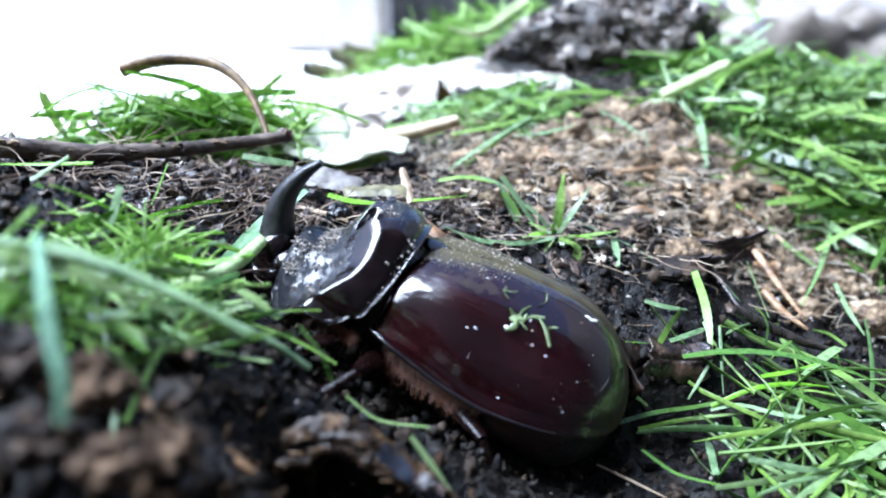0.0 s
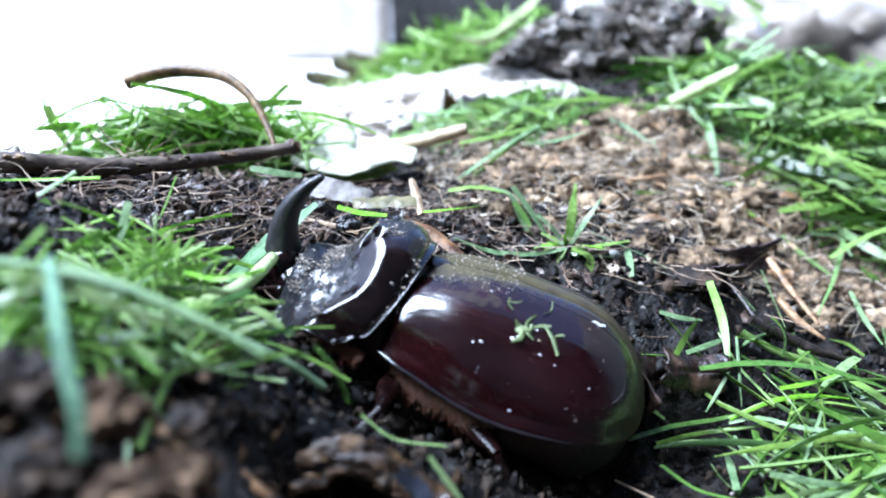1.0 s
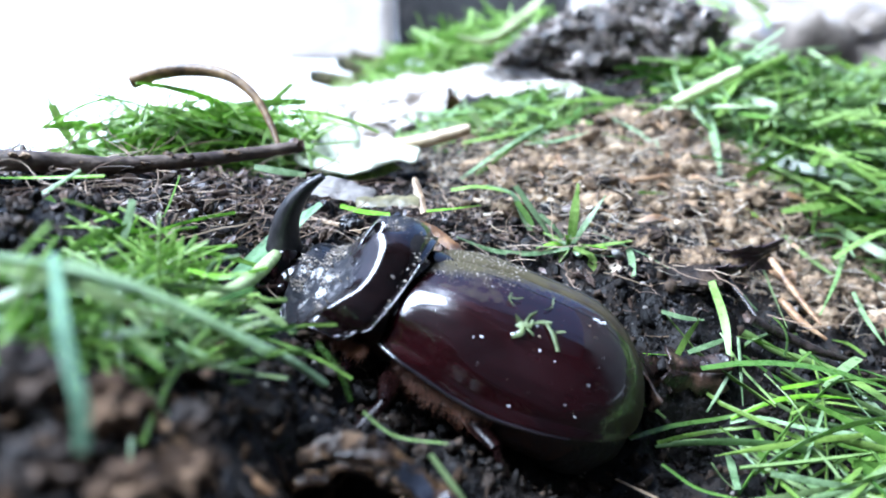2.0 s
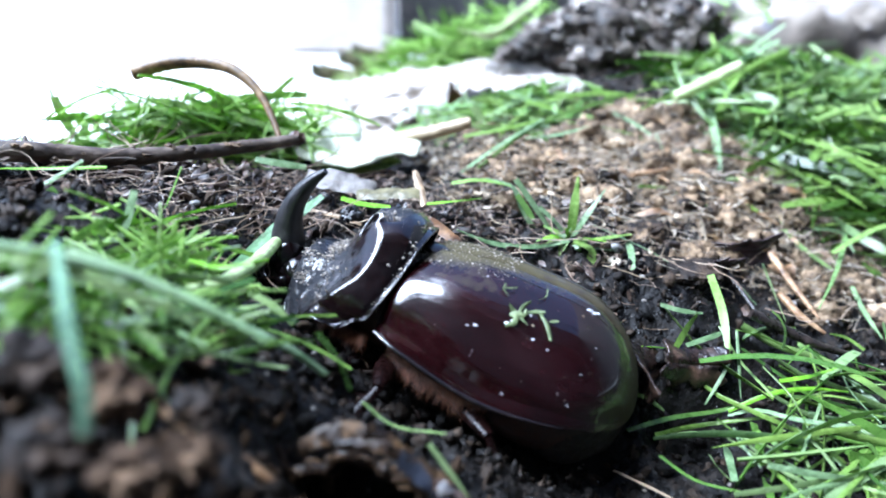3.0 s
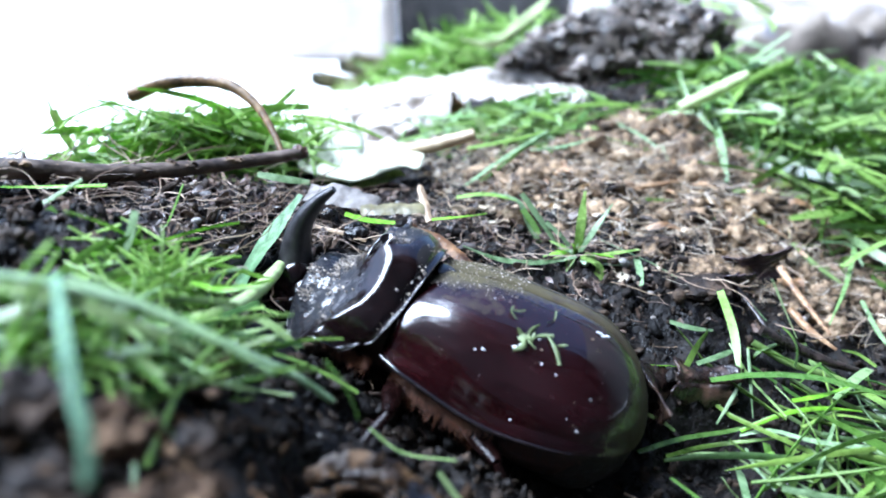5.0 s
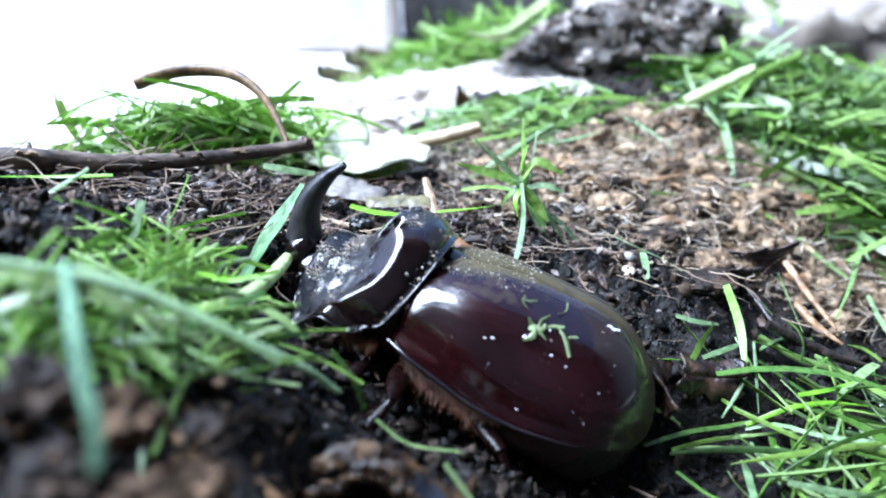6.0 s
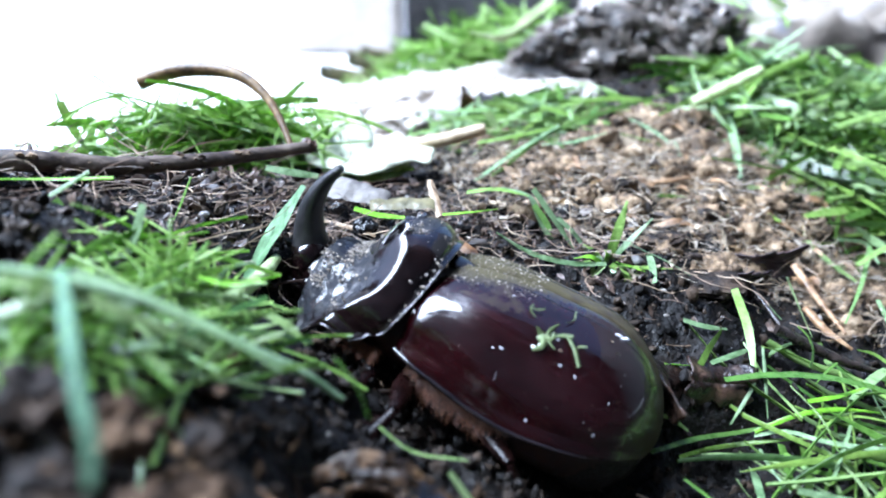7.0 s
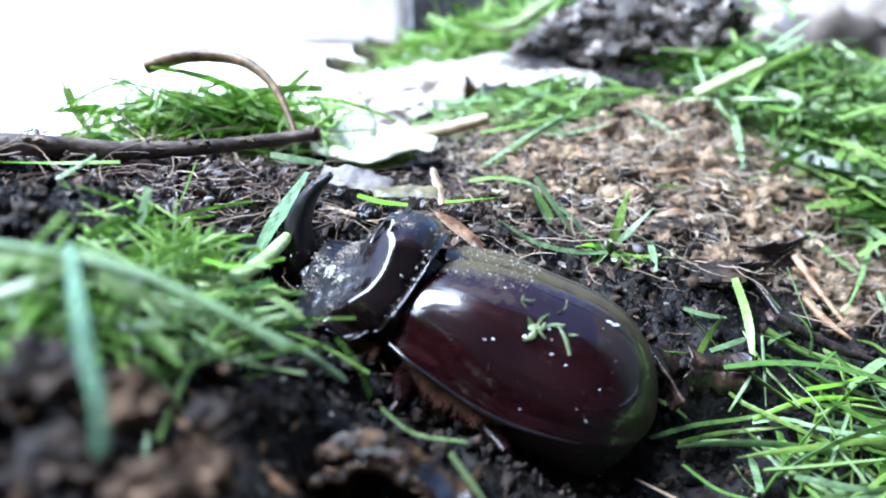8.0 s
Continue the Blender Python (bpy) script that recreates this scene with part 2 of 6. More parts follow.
TUFTGREEN = surface("bright_tuft_green", [(0.2, 0.37, 0.05), (0.42, 0.57, 0.17)], rough=(0.28, 0.48), scale=900, translucent=0.58, stripes=0.25)
HORN = surface("horn_chitin", [(0.008, 0.008, 0.009), (0.022, 0.02, 0.02)], rough=(0.3, 0.5), scale=900, bump=0.05, bump_scale=3500, spec=0.5)
BELLY = surface("orange_brown_underside", [(0.01, 0.004, 0.002), (0.045, 0.017, 0.008)], rough=(0.45, 0.75), scale=700, bump=0.1, bump_scale=2500)
PYGIDIUM = surface("olive_brown_tail", [(0.006, 0.004, 0.002), (0.02, 0.013, 0.007)], rough=(0.5, 0.8), scale=900, bump=0.25, bump_scale=2500, speck=((0.12, 0.08, 0.05), 1300, 0.62, 0.7))
HAIR = surface("rusty_hair", [(0.07, 0.022, 0.01), (0.17, 0.06, 0.024), (0.25, 0.11, 0.05)], rough=(0.4, 0.6), scale=900, pick="island")
DUST = surface("dust_crumb", [(0.24, 0.2, 0.16), (0.1, 0.08, 0.06), (0.46, 0.41, 0.36), (0.05, 0.04, 0.03), (0.32, 0.27, 0.2)], rough=(0.6, 0.9), scale=2500, pick="island")
TAN = surface("tan_speck", [(0.3, 0.22, 0.14), (0.42, 0.33, 0.22)], rough=(0.5, 0.8), scale=2500)
WHITE = surface("white_speck", [(0.75, 0.76, 0.8), (0.85, 0.85, 0.88)], rough=(0.4, 0.6), scale=2500)


# ---- building blocks: each gives (vertices, faces, uv) in millimetres ----
def linked(name, shape, material, parent=None, sharp=50, flat=False, dust_sheen=None):
    v, f, uv = shape
    me = bpy.data.meshes.new(name)
    me.from_pydata((np.asarray(v, float) * MM).tolist(), [], [list(map(int, q)) for q in f])
    me.materials.append(material)
    if uv is not None:
        idx = np.zeros(len(me.loops), dtype=np.int32)
        me.loops.foreach_get("vertex_index", idx)
        layer = me.uv_layers.new(name="uv")
        layer.data.foreach_set("uv", np.asarray(uv, np.float32)[idx].ravel())
    if dust_sheen is not None:
        me.attributes.new("dust_sheen", "FLOAT", "POINT").data.foreach_set("value", np.asarray(dust_sheen, np.float32).ravel())
    me.polygons.foreach_set("use_smooth", [not flat] * len(me.polygons))
    if not flat:
        me.set_sharp_from_angle(angle=radians(sharp))
    me.update()
    ob = new(name, me)
    ob.parent = parent
    return ob


def part(name, shape, material, parent, label="", sharp=50, dust_sheen=None):
    ob = linked(name, shape, material, parent, sharp, dust_sheen=dust_sheen)
    return tagged(ob, label=label) if label else ob


def joined(shapes):
    vs, fs, us, k = [], [], [], 0
    for v, f, u in shapes:
        v = np.asarray(v, float)
        vs.append(v)
        us.append(np.zeros((len(v), 2)) if u is None else np.asarray(u, float))
        fs.extend([tuple(i + k for i in q) for q in f])
        k += len(v)
    return np.vstack(vs), fs, np.vstack(us)


def smooth(e0, e1, x):
    t = np.clip((np.asarray(x, float) - e0) / (e1 - e0), 0, 1)
    return t * t * (3 - 2 * t)


def curve(xs, ys, u):
    """A smooth line through the values ys at xs."""
    xs, ys, u = np.asarray(xs, float), np.asarray(ys, float), np.asarray(u, float)
    m = np.gradient(ys, xs)
    i = np.clip(np.searchsorted(xs, u) - 1, 0, len(xs) - 2)
    h = xs[i + 1] - xs[i]
    t = (u - xs[i]) / h
    return (2 * t**3 - 3 * t**2 + 1) * ys[i] + (t**3 - 2 * t**2 + t) * h * m[i] + (-2 * t**3 + 3 * t**2) * ys[i + 1] + (t**3 - t**2) * h * m[i + 1]


def spline(points, n):
    p = np.asarray(points, float)
    if len(p) == 2:
        return p[0] + (p[1] - p[0]) * np.linspace(0, 1, n)[:, None]
    s = np.r_[0, np.cumsum(np.linalg.norm(np.diff(p, axis=0), axis=1))]
    u = np.linspace(0, s[-1], n)
    return np.stack([curve(s, p[:, k], u) for k in range(3)], 1)


def frames_along(c, up=(0, 0, 1)):
    d = np.gradient(c, axis=0)
    d /= np.linalg.norm(d, axis=1)[:, None] + 1e-12
    side = np.cross(d, np.asarray(up, float))
    ln = np.linalg.norm(side, axis=1)[:, None]
    side = np.where(ln > 1e-3, side / (ln + 1e-12), np.array([1.0, 0, 0]))
    for i in range(1, len(side)):
        if side[i] @ side[i - 1] < 0:
            side[i] = -side[i]
    return d, side, np.cross(side, d)


def tube(points, radii, n=8, rings=16, flat=1.0, rough=0.0, seed=0):
    """A closed, tapering rod along a smooth line."""
    c = spline(points, rings)
    r = curve(np.linspace(0, 1, len(radii)), radii, np.linspace(0, 1, rings)) if len(radii) > 2 else np.linspace(radii[0], radii[-1], rings)
    rng = np.random.default_rng(seed)
    d, a, b = frames_along(c)
    th = np.linspace(0, 2 * np.pi, n, endpoint=False)
    rr = r[:, None] * (1 + rough * rng.normal(size=(rings, n)))
    v = c[:, None] + rr[..., None] * (np.cos(th)[None, :, None] * a[:, None] + flat * np.sin(th)[None, :, None] * b[:, None])
    uv = np.stack(np.meshgrid(np.linspace(0, 1, n), np.linspace(0, 1, rings)), -1).reshape(-1, 2)
    f = [(i * n + j, i * n + (j + 1) % n, (i + 1) * n + (j + 1) % n, (i + 1) * n + j) for i in range(rings - 1) for j in range(n)]
    f += [tuple(range(n))[::-1], tuple((rings - 1) * n + j for j in range(n))]
    return v.reshape(-1, 3), f, uv


def ribbon(points, width, fold=0.25, thick=0.14, twist=(0, 0), tip=0.35, butt=0.85, rings=12, up=(0, 0, 1)):
    """A blade of grass: a thin, folded, tapering leaf along a smooth line. twist: degrees at its two ends."""
    c = spline(points, rings)
    d, a, b = frames_along(c, up)
    u = np.linspace(0, 1, rings)
    w = width * 0.5 * (butt + (1 - butt) * smooth(0, 0.3, u)) * (1 - (1 - tip) * smooth(0.55, 1, u))
    tw = np.radians(np.linspace(twist[0], twist[1], rings))
    s = np.cos(tw)[:, None] * a + np.sin(tw)[:, None] * b
    q = np.cross(s, d)
    rows = []
    for k, (x, z) in enumerate(((-1, fold), (-0.5, fold * 0.42), (0, 0), (0.5, fold * 0.42), (1, fold), (0.5, fold * 0.42), (0, 0), (-0.5, fold * 0.42))):
        lift = (thick if k > 4 else 0) * (1 if k == 6 else 0.7)
        rows.append(c + s * (x * w)[:, None] + q * (z * w + lift)[:, None])
    v = np.stack(rows, 1)
    n = 8
    f = [(i * n + j, i * n + (j + 1) % n, (i + 1) * n + (j + 1) % n, (i + 1) * n + j) for i in range(rings - 1) for j in range(n)]
    f += [tuple(range(n))[::-1], tuple((rings - 1) * n + j for j in range(n))]
    ux = np.array([0, 0.25, 0.5, 0.75, 1, 0.75, 0.5, 0.25])
    uv = np.stack(np.broadcast_arrays(ux[None, :], u[:, None]), -1).reshape(-1, 2)
    return v.reshape(-1, 3), f, uv


def thin_ribbon(c, w, q_tilt, thick=0.12):
    """A cheap clipping: four edges along a line of points c."""
    d, a, b = frames_along(c)
    s = np.cos(q_tilt) * a + np.sin(q_tilt) * b
    q = np.cross(s, d)
    v = np.stack([c - s * w + q * w * 0.25, c - q * thick, c + s * w + q * w * 0.25, c + q * thick], 1)
    r = len(c)
    f = [(i * 4 + j, i * 4 + (j + 1) % 4, (i + 1) * 4 + (j + 1) % 4, (i + 1) * 4 + j) for i in range(r - 1) for j in range(4)] + [(3, 2, 1, 0), tuple((r - 1) * 4 + j for j in range(4))]
    uv = np.stack(np.broadcast_arrays(np.array([0, 0.5, 1, 0.5])[None, :], np.linspace(0, 1, r)[:, None]), -1).reshape(-1, 2)
    return v.reshape(-1, 3), f, uv


def ball(sub):
    bm = bmesh.new()
    bmesh.ops.create_icosphere(bm, subdivisions=sub, radius=1)
    v = np.array([x.co[:] for x in bm.verts])
    f = [tuple(y.index for y in x.verts) for x in bm.faces]
    bm.free()
    return v, f


BALLS = {s: ball(s) for s in (1, 2, 3, 4)}


def lump(centre, size, seed=0, sub=1, rough=0.25, wave=1.3):
    """An uneven clod or pebble."""
    v, f = BALLS[sub]
    rng = np.random.default_rng(seed)
    v = v.copy()
    if sub < 3:
        v *= 1 + rough * rng.normal(size=(len(v), 1))
    else:
        off = Vector(rng.uniform(-50, 50, 3))
        k = np.array([noise.fractal(Vector(p) * wave + off, 0.9, 2.1, 5) for p in v])
        v *= (1 + rough * k)[:, None]
    turn = np.array(Euler(rng.uniform(0, 6.28, 3)).to_matrix())
    size = np.asarray(size, float) * np.ones(3)
    return (v @ turn.T) * size + np.asarray(centre, float), f, np.zeros((len(v), 2))


def sheet(fn, nu, nv):
    """A grid surface, its places given by fn(u, v) for u and v from 0 to 1."""
    u, v = np.meshgrid(np.linspace(0, 1, nu), np.linspace(0, 1, nv), indexing="ij")
    p = fn(u, v)
    f = [(i * nv + j, (i + 1) * nv + j, (i + 1) * nv + j + 1, i * nv + j + 1) for i in range(nu - 1) for j in range(nv - 1)]
    return p.reshape(-1, 3), f, np.stack([v, u], -1).reshape(-1, 2)


def thicken(ob, t, offset=-1.0):
    mod = ob.modifiers.new("thickness", "SOLIDIFY")
    mod.thickness, mod.offset = t * MM, offset
    return ob


# ---- the heap of soil: heights every 20 mm, from x = -70 and y = 20 ----
HEIGHTS = np.array([
    (22, 19, 25, 17, -4, -11, -8, -7, -8),
    (25, 26, 27, 14, -4, -9, -7, -7, -9),
    (26, 26, 21, 11, 3, 0, -5, -7, -9),
    (18, 22, 20, 13, 12, 6, -5, -7, -7),
    (4, 12, 14, 11, 13, 11, 1, -2, -3),
    (-8, -2, 3, 8, 14, 15, 10, 6, 3),
    (-17, -14, -6, 10, 14, 15, 14, 11, 7),
    (-21, -20, -9, 10, 13, 14, 15, 12, 8),
    (-19, -20, -10, 0, 6, 11, 14, 12, 7)], float)
FLOOR_Z = -20.0


def weights(x, lo, n):
    u = (np.clip(x, lo, lo + 20 * (n - 1)) - lo) / 20
    d = np.abs(u[..., None] - np.arange(n))
    b = np.where(d < 1, 2 / 3 - d**2 + d**3 / 2, np.where(d < 2, (2 - d) ** 3 / 6, 0))
    return b / b.sum(-1, keepdims=True)


def bed(x, y):
    """The height of the heap, without its crumbs."""
    x, y = np.asarray(x, float), np.asarray(y, float)
    h = np.einsum("...i,...j,ij->...", weights(y, 20, 9), weights(x, -70, 9), HEIGHTS)
    west = -85 - 140 * (1 - smooth(40, 90, y))
    out = np.maximum.reduce([(y - 190) / 60, (x - 250) / 60, (west - x) / 50, (-160 - y) / 60, np.zeros_like(x)])
    # the hollow in which the beetle sits, and the hole under the broken bark
    u, v = (x - 2) * 0.95 - (y - 60) * 0.3, (x - 2) * 0.3 + (y - 60) * 0.95
    h = h - 5.5 * np.exp(-((u / 19) ** 4) - (v / 9) ** 2)
    h = h - 9 * np.exp(-(((x + 6.5) / 5) ** 4) - ((y - 41) / 3.8) ** 2) - 6 * np.exp(-(((x - 24) / 4.5) ** 2) - ((y - 62) / 3.5) ** 2)
    h = h - 3 * np.exp(-(((x + 8) / 6) ** 2) - ((y - 54) / 4) ** 2)
    h = h - 4.5 * np.exp(-(((x + 17.5) / 4.5) ** 2) - ((y - 65) / 4.5) ** 2)
    return h + (FLOOR_Z - 1.5 - h) * smooth(0, 1, out)


def crumbled(x, y):
    """The heap's height with its clods and crumbs."""
    p = np.stack([x, y], -1).reshape(-1, 2)
    z = bed(x, y).reshape(-1).copy()
    for i, (a, b) in enumerate(p):
        q = Vector((a, b, 0))
        z[i] += 1.5 * noise.fractal(q * 0.11, 0.8, 2.0, 3) + 0.95 * (noise.ridged_multi_fractal(q * 0.3, 0.8, 2.2, 5, 1.0, 2.0) - 1.3) + 0.45 * noise.noise(q * 1.1)
        if a > -6 and b > 76:
            z[i] += in_mulch(a, b) * 2.0 * noise.fractal(q * 0.2, 0.7, 2.2, 4)
    return z.reshape(np.shape(x))


# ---- the setting ----
def build_setting():
    v = [(-40000, -40000, FLOOR_Z), (40000, -40000, FLOOR_Z), (40000, 40000, FLOOR_Z), (-40000, 40000, FLOOR_Z)]
    tagged(linked("ground", (v, [(0, 1, 2, 3)], None), FLOOR), "white sunlit concrete floor under the heap", "floor", kind="structure")
    # the heap, finer where the camera is near
    xs = np.r_[np.arange(-290, -62, 6.0), np.arange(-62, 62, 0.55), np.arange(62, 170, 2.5), np.arange(170, 330, 10.0)]
    ys = np.r_[np.arange(-235, 18, 6.0), np.arange(18, 130, 0.55), np.arange(130, 180, 1.0), np.arange(180, 255, 3.0)]
    gx, gy = np.meshgrid(xs, ys, indexing="ij")
    gz = crumbled(gx, gy)
    n = len(ys)
    f = [(i * n + j, (i + 1) * n + j, (i + 1) * n + j + 1, i * n + j + 1) for i in range(len(xs) - 1) for j in range(n - 1)]
    heap = linked("soil_heap", (np.stack([gx, gy, gz], -1).reshape(-1, 3), f, None), SOIL, sharp=80)
    tagged(heap, "heap of dark crumbly wet compost soil", "soil", kind="structure")
    # pale block and dark grating far behind
    def block(x0, x1, y0, y1, z0, z1, b=3):
        bm = bmesh.new()
        bmesh.ops.create_cube(bm, size=1)
        for q in bm.verts:
            q.co = Vector(((x0 + x1) / 2 + q.co.x * (x1 - x0), (y0 + y1) / 2 + q.co.y * (y1 - y0), (z0 + z1) / 2 + q.co.z * (z1 - z0)))
        bmesh.ops.bevel(bm, geom=bm.edges[:], offset=b, segments=2, affect="EDGES")
        bm.verts.index_update()
        s = [q.co[:] for q in bm.verts], [tuple(k.index for k in g.verts) for g in bm.faces], None
        bm.free()
        return s
    tagged(linked("block", block(-80, -28, 372, 440, FLOOR_Z, 120), WALL), "pale beige rendered block standing on the white floor", "block", kind="structure")
    # unseen wall, added to block the sky behind the viewer and darken the foreground
    tagged(linked("wall_south", block(-1200, 1200, -320, -240, FLOOR_Z, 1300), BLOCKER_DARK), "unseen dark grey wall added behind the viewer to block sky light", "wall", kind="structure")
    # unseen sheet, added overhead so that sky light enters from the left
    tagged(linked("ceiling", block(-130, 1200, -236, 50, 720, 760), BLOCKER_GREY), "unseen grey canopy added over the viewer to block sky light", "canopy", kind="structure")
    # another unseen wall, added to cut the low sky on the right
    tagged(linked("wall_east", block(600, 680, -236, 900, FLOOR_Z, 700), BLOCKER_DARK), "unseen dark grey side wall added to block sky light", "wall", kind="structure")
    tagged(linked("pavement", block(58, 900, 200, 1400, FLOOR_Z, FLOOR_Z + 3), STONE), "weathered beige-grey paving behind the heap", "paving", kind="structure")
    g = tagged(new("grating"), "dark metal grating beside the pale block", "grating")
    part("back_plate", block(-26, 60, 405, 408, FLOOR_Z, 110, 0.8), IRON, g)
    for k in range(6):
        part("bar", block(-24 + 14 * k, -20 + 14 * k, 398, 403, FLOOR_Z, 108, 0.8), IRON, g)
    for k in range(4):
        part("cross_bar", block(-26, 60, 399.5, 402, 2 + 24 * k, 5 + 24 * k, 0.8), IRON, g)


# ---- loose stuff on the heap ----
def scatter(n, seed, x0, x1, y0, y1, keep=None):
    rng = np.random.default_rng(seed)
    out = []
    while len(out) < n:
        x, y = rng.uniform(x0, x1), rng.uniform(y0, y1)
        if keep is None or rng.random() < keep(x, y):
            out.append((x, y))
    return np.array(out), rng


def bump(x, y, cx, cy, rx, ry):
    return math.exp(-((x - cx) / rx) ** 2 - ((y - cy) / ry) ** 2)


def in_mulch(x, y):
    return min(1, 1.2 * bump(x, y, 28, 106, 24, 15) + 0.9 * bump(x, y, 46, 98, 8, 9))


def build_crumbs():
    near = lambda x, y: (0 if bump(x, y, -7.5, 40, 4, 3.5) > 0.35 else 1.0) / (1 + max(0, y - 60) / 60) * (1 - 0.7 * in_mulch(x, y)) * (1.0 if abs(x) < 12 + 0.62 * y else 0.05)
    p, rng = scatter(13500, 3, -60, 75, 24, 170, near)
    z = crumbled(p[:, 0], p[:, 1])
    v, f = BALLS[2]
    kinds = []
    for k in range(14):
        off = Vector((7.3 * k, 3.1 * k, 0))
        kinds.append(v * np.array([1 + 0.85 * noise.fractal(Vector(q) * 1.9 + off, 0.6, 2.3, 5) for q in v])[:, None] * np.array([1.2, 0.8, 0.9]))
    sh = []
    for i, ((x, y), h) in enumerate(zip(p, z)):
        r = 0.12 + 0.75 * rng.random() ** 4
        turn = np.array(Euler(rng.uniform(0, 6.28, 3)).to_matrix())
        q = (kinds[i % 14] * np.array([1, rng.uniform(0.55, 1), rng.uniform(0.5, 0.9)]) * r) @ turn.T
        sh.append((q + np.array([x, y, h + 0.3 * r + rng.uniform(0, 0.35)]), f, None))
    tagged(linked("soil_crumbs", joined(sh), CRUMB, sharp=180), "dark brown wet soil crumbs scattered over the heap", "soil", kind="stuff")
    # coarse rotted bits close to the lens
    p, rng = scatter(700, 6, -32, 4, 25, 47, lambda x, y: bump(x, y, -7.5, 40, 4, 3.5) < 0.35)
    z = crumbled(p[:, 0], p[:, 1])
    sh = []
    for i, ((x, y), h) in enumerate(zip(p, z)):
        r = 0.2 + 1.0 * rng.random() ** 3
        turn = np.array(Euler(rng.uniform(0, 6.28, 3)).to_matrix())
        q = (kinds[i % 14] * np.array([1.5, rng.uniform(0.4, 0.8), rng.uniform(0.35, 0.7)]) * r) @ turn.T
        sh.append((q + np.array([x, y, h + 0.4 * r]), f, None))
    tagged(linked("rotted_bits", joined(sh), ROTTED, sharp=180), "dark and tan bits of rotted wood in the soil", "mulch", kind="stuff")
    p, rng = scatter(520, 5, -50, 60, 34, 140, near)
    z = crumbled(p[:, 0], p[:, 1])
    sh = [lump((x, y, h + 0.25), (0.08 + 0.3 * rng.random() ** 3) * np.array([1, 0.8, 0.6]), i, 1, 0.15) for i, ((x, y), h) in enumerate(zip(p, z))]
    tagged(linked("grit", joined(sh), GRIT), "pale grit and sand grains in the soil", "grit", kind="stuff")


def strand(rng, x, y, z, length, r, curl=0.5, rise=0.25, sides=4, combed=False):
    a = rng.uniform(0, 2 * np.pi)
    if combed:
        a = 7 * noise.noise(Vector((0.09 * x, 0.09 * y, 0))) - 1.1 + rng.normal(0, 0.45)
    pts = [np.array([x, y, z])]
    e = rng.normal(0, rise)
    k = 5
    for _ in range(k):
        a += rng.normal(0, curl)
        e += rng.normal(0, rise)
        pts.append(pts[-1] + length / k * np.array([math.cos(a) * math.cos(e), math.sin(a) * math.cos(e), 0.6 * math.sin(e)]))
    pts = np.array(pts)
    ground = bed(pts[:, 0], pts[:, 1])
    pts[:, 2] = np.maximum(pts[:, 2], ground - 0.2)
    return tube(pts, [r, r, r * 0.6], sides, 8)


def shards(name, label, n, seed, box, keep, size, material, rise=1.0):
    """Torn, bent little plates, lying at all angles."""
    p, rng = scatter(n, seed, *box, keep)
    z = crumbled(p[:, 0], p[:, 1])
    sh = []
    k = 6
    f = [(0, 1 + i, 1 + (i + 1) % k) for i in range(k)] + [(7, 8 + (i + 1) % k, 8 + i) for i in range(k)] + [(1 + i, 8 + i, 8 + (i + 1) % k, 1 + (i + 1) % k) for i in range(k)]
    for (x, y), h in zip(p, z):
        r = 0.25 + size * rng.random() ** 2
        th = np.linspace(0, 2 * np.pi, k, endpoint=False)
        rim = np.stack([np.cos(th) * rng.uniform(0.7, 1.3, k), np.sin(th) * rng.uniform(0.3, 0.7, k), rng.normal(0, 0.22, k)], 1) * r
        turn = np.array(Euler((rng.normal(0.5, 0.7), rng.normal(0, 0.6), rng.uniform(0, 6.28))).to_matrix())
        top = np.vstack([[[0, 0, 0.1 * r]], rim])
        q = np.vstack([top, top - np.array([0, 0, 0.12])]) @ turn.T + np.array([x, y, h + rng.uniform(0.1, rise)])
        sh.append((q, f, None))
    tagged(linked(name, joined(sh), material, sharp=40), label, "leaf litter", kind="stuff")


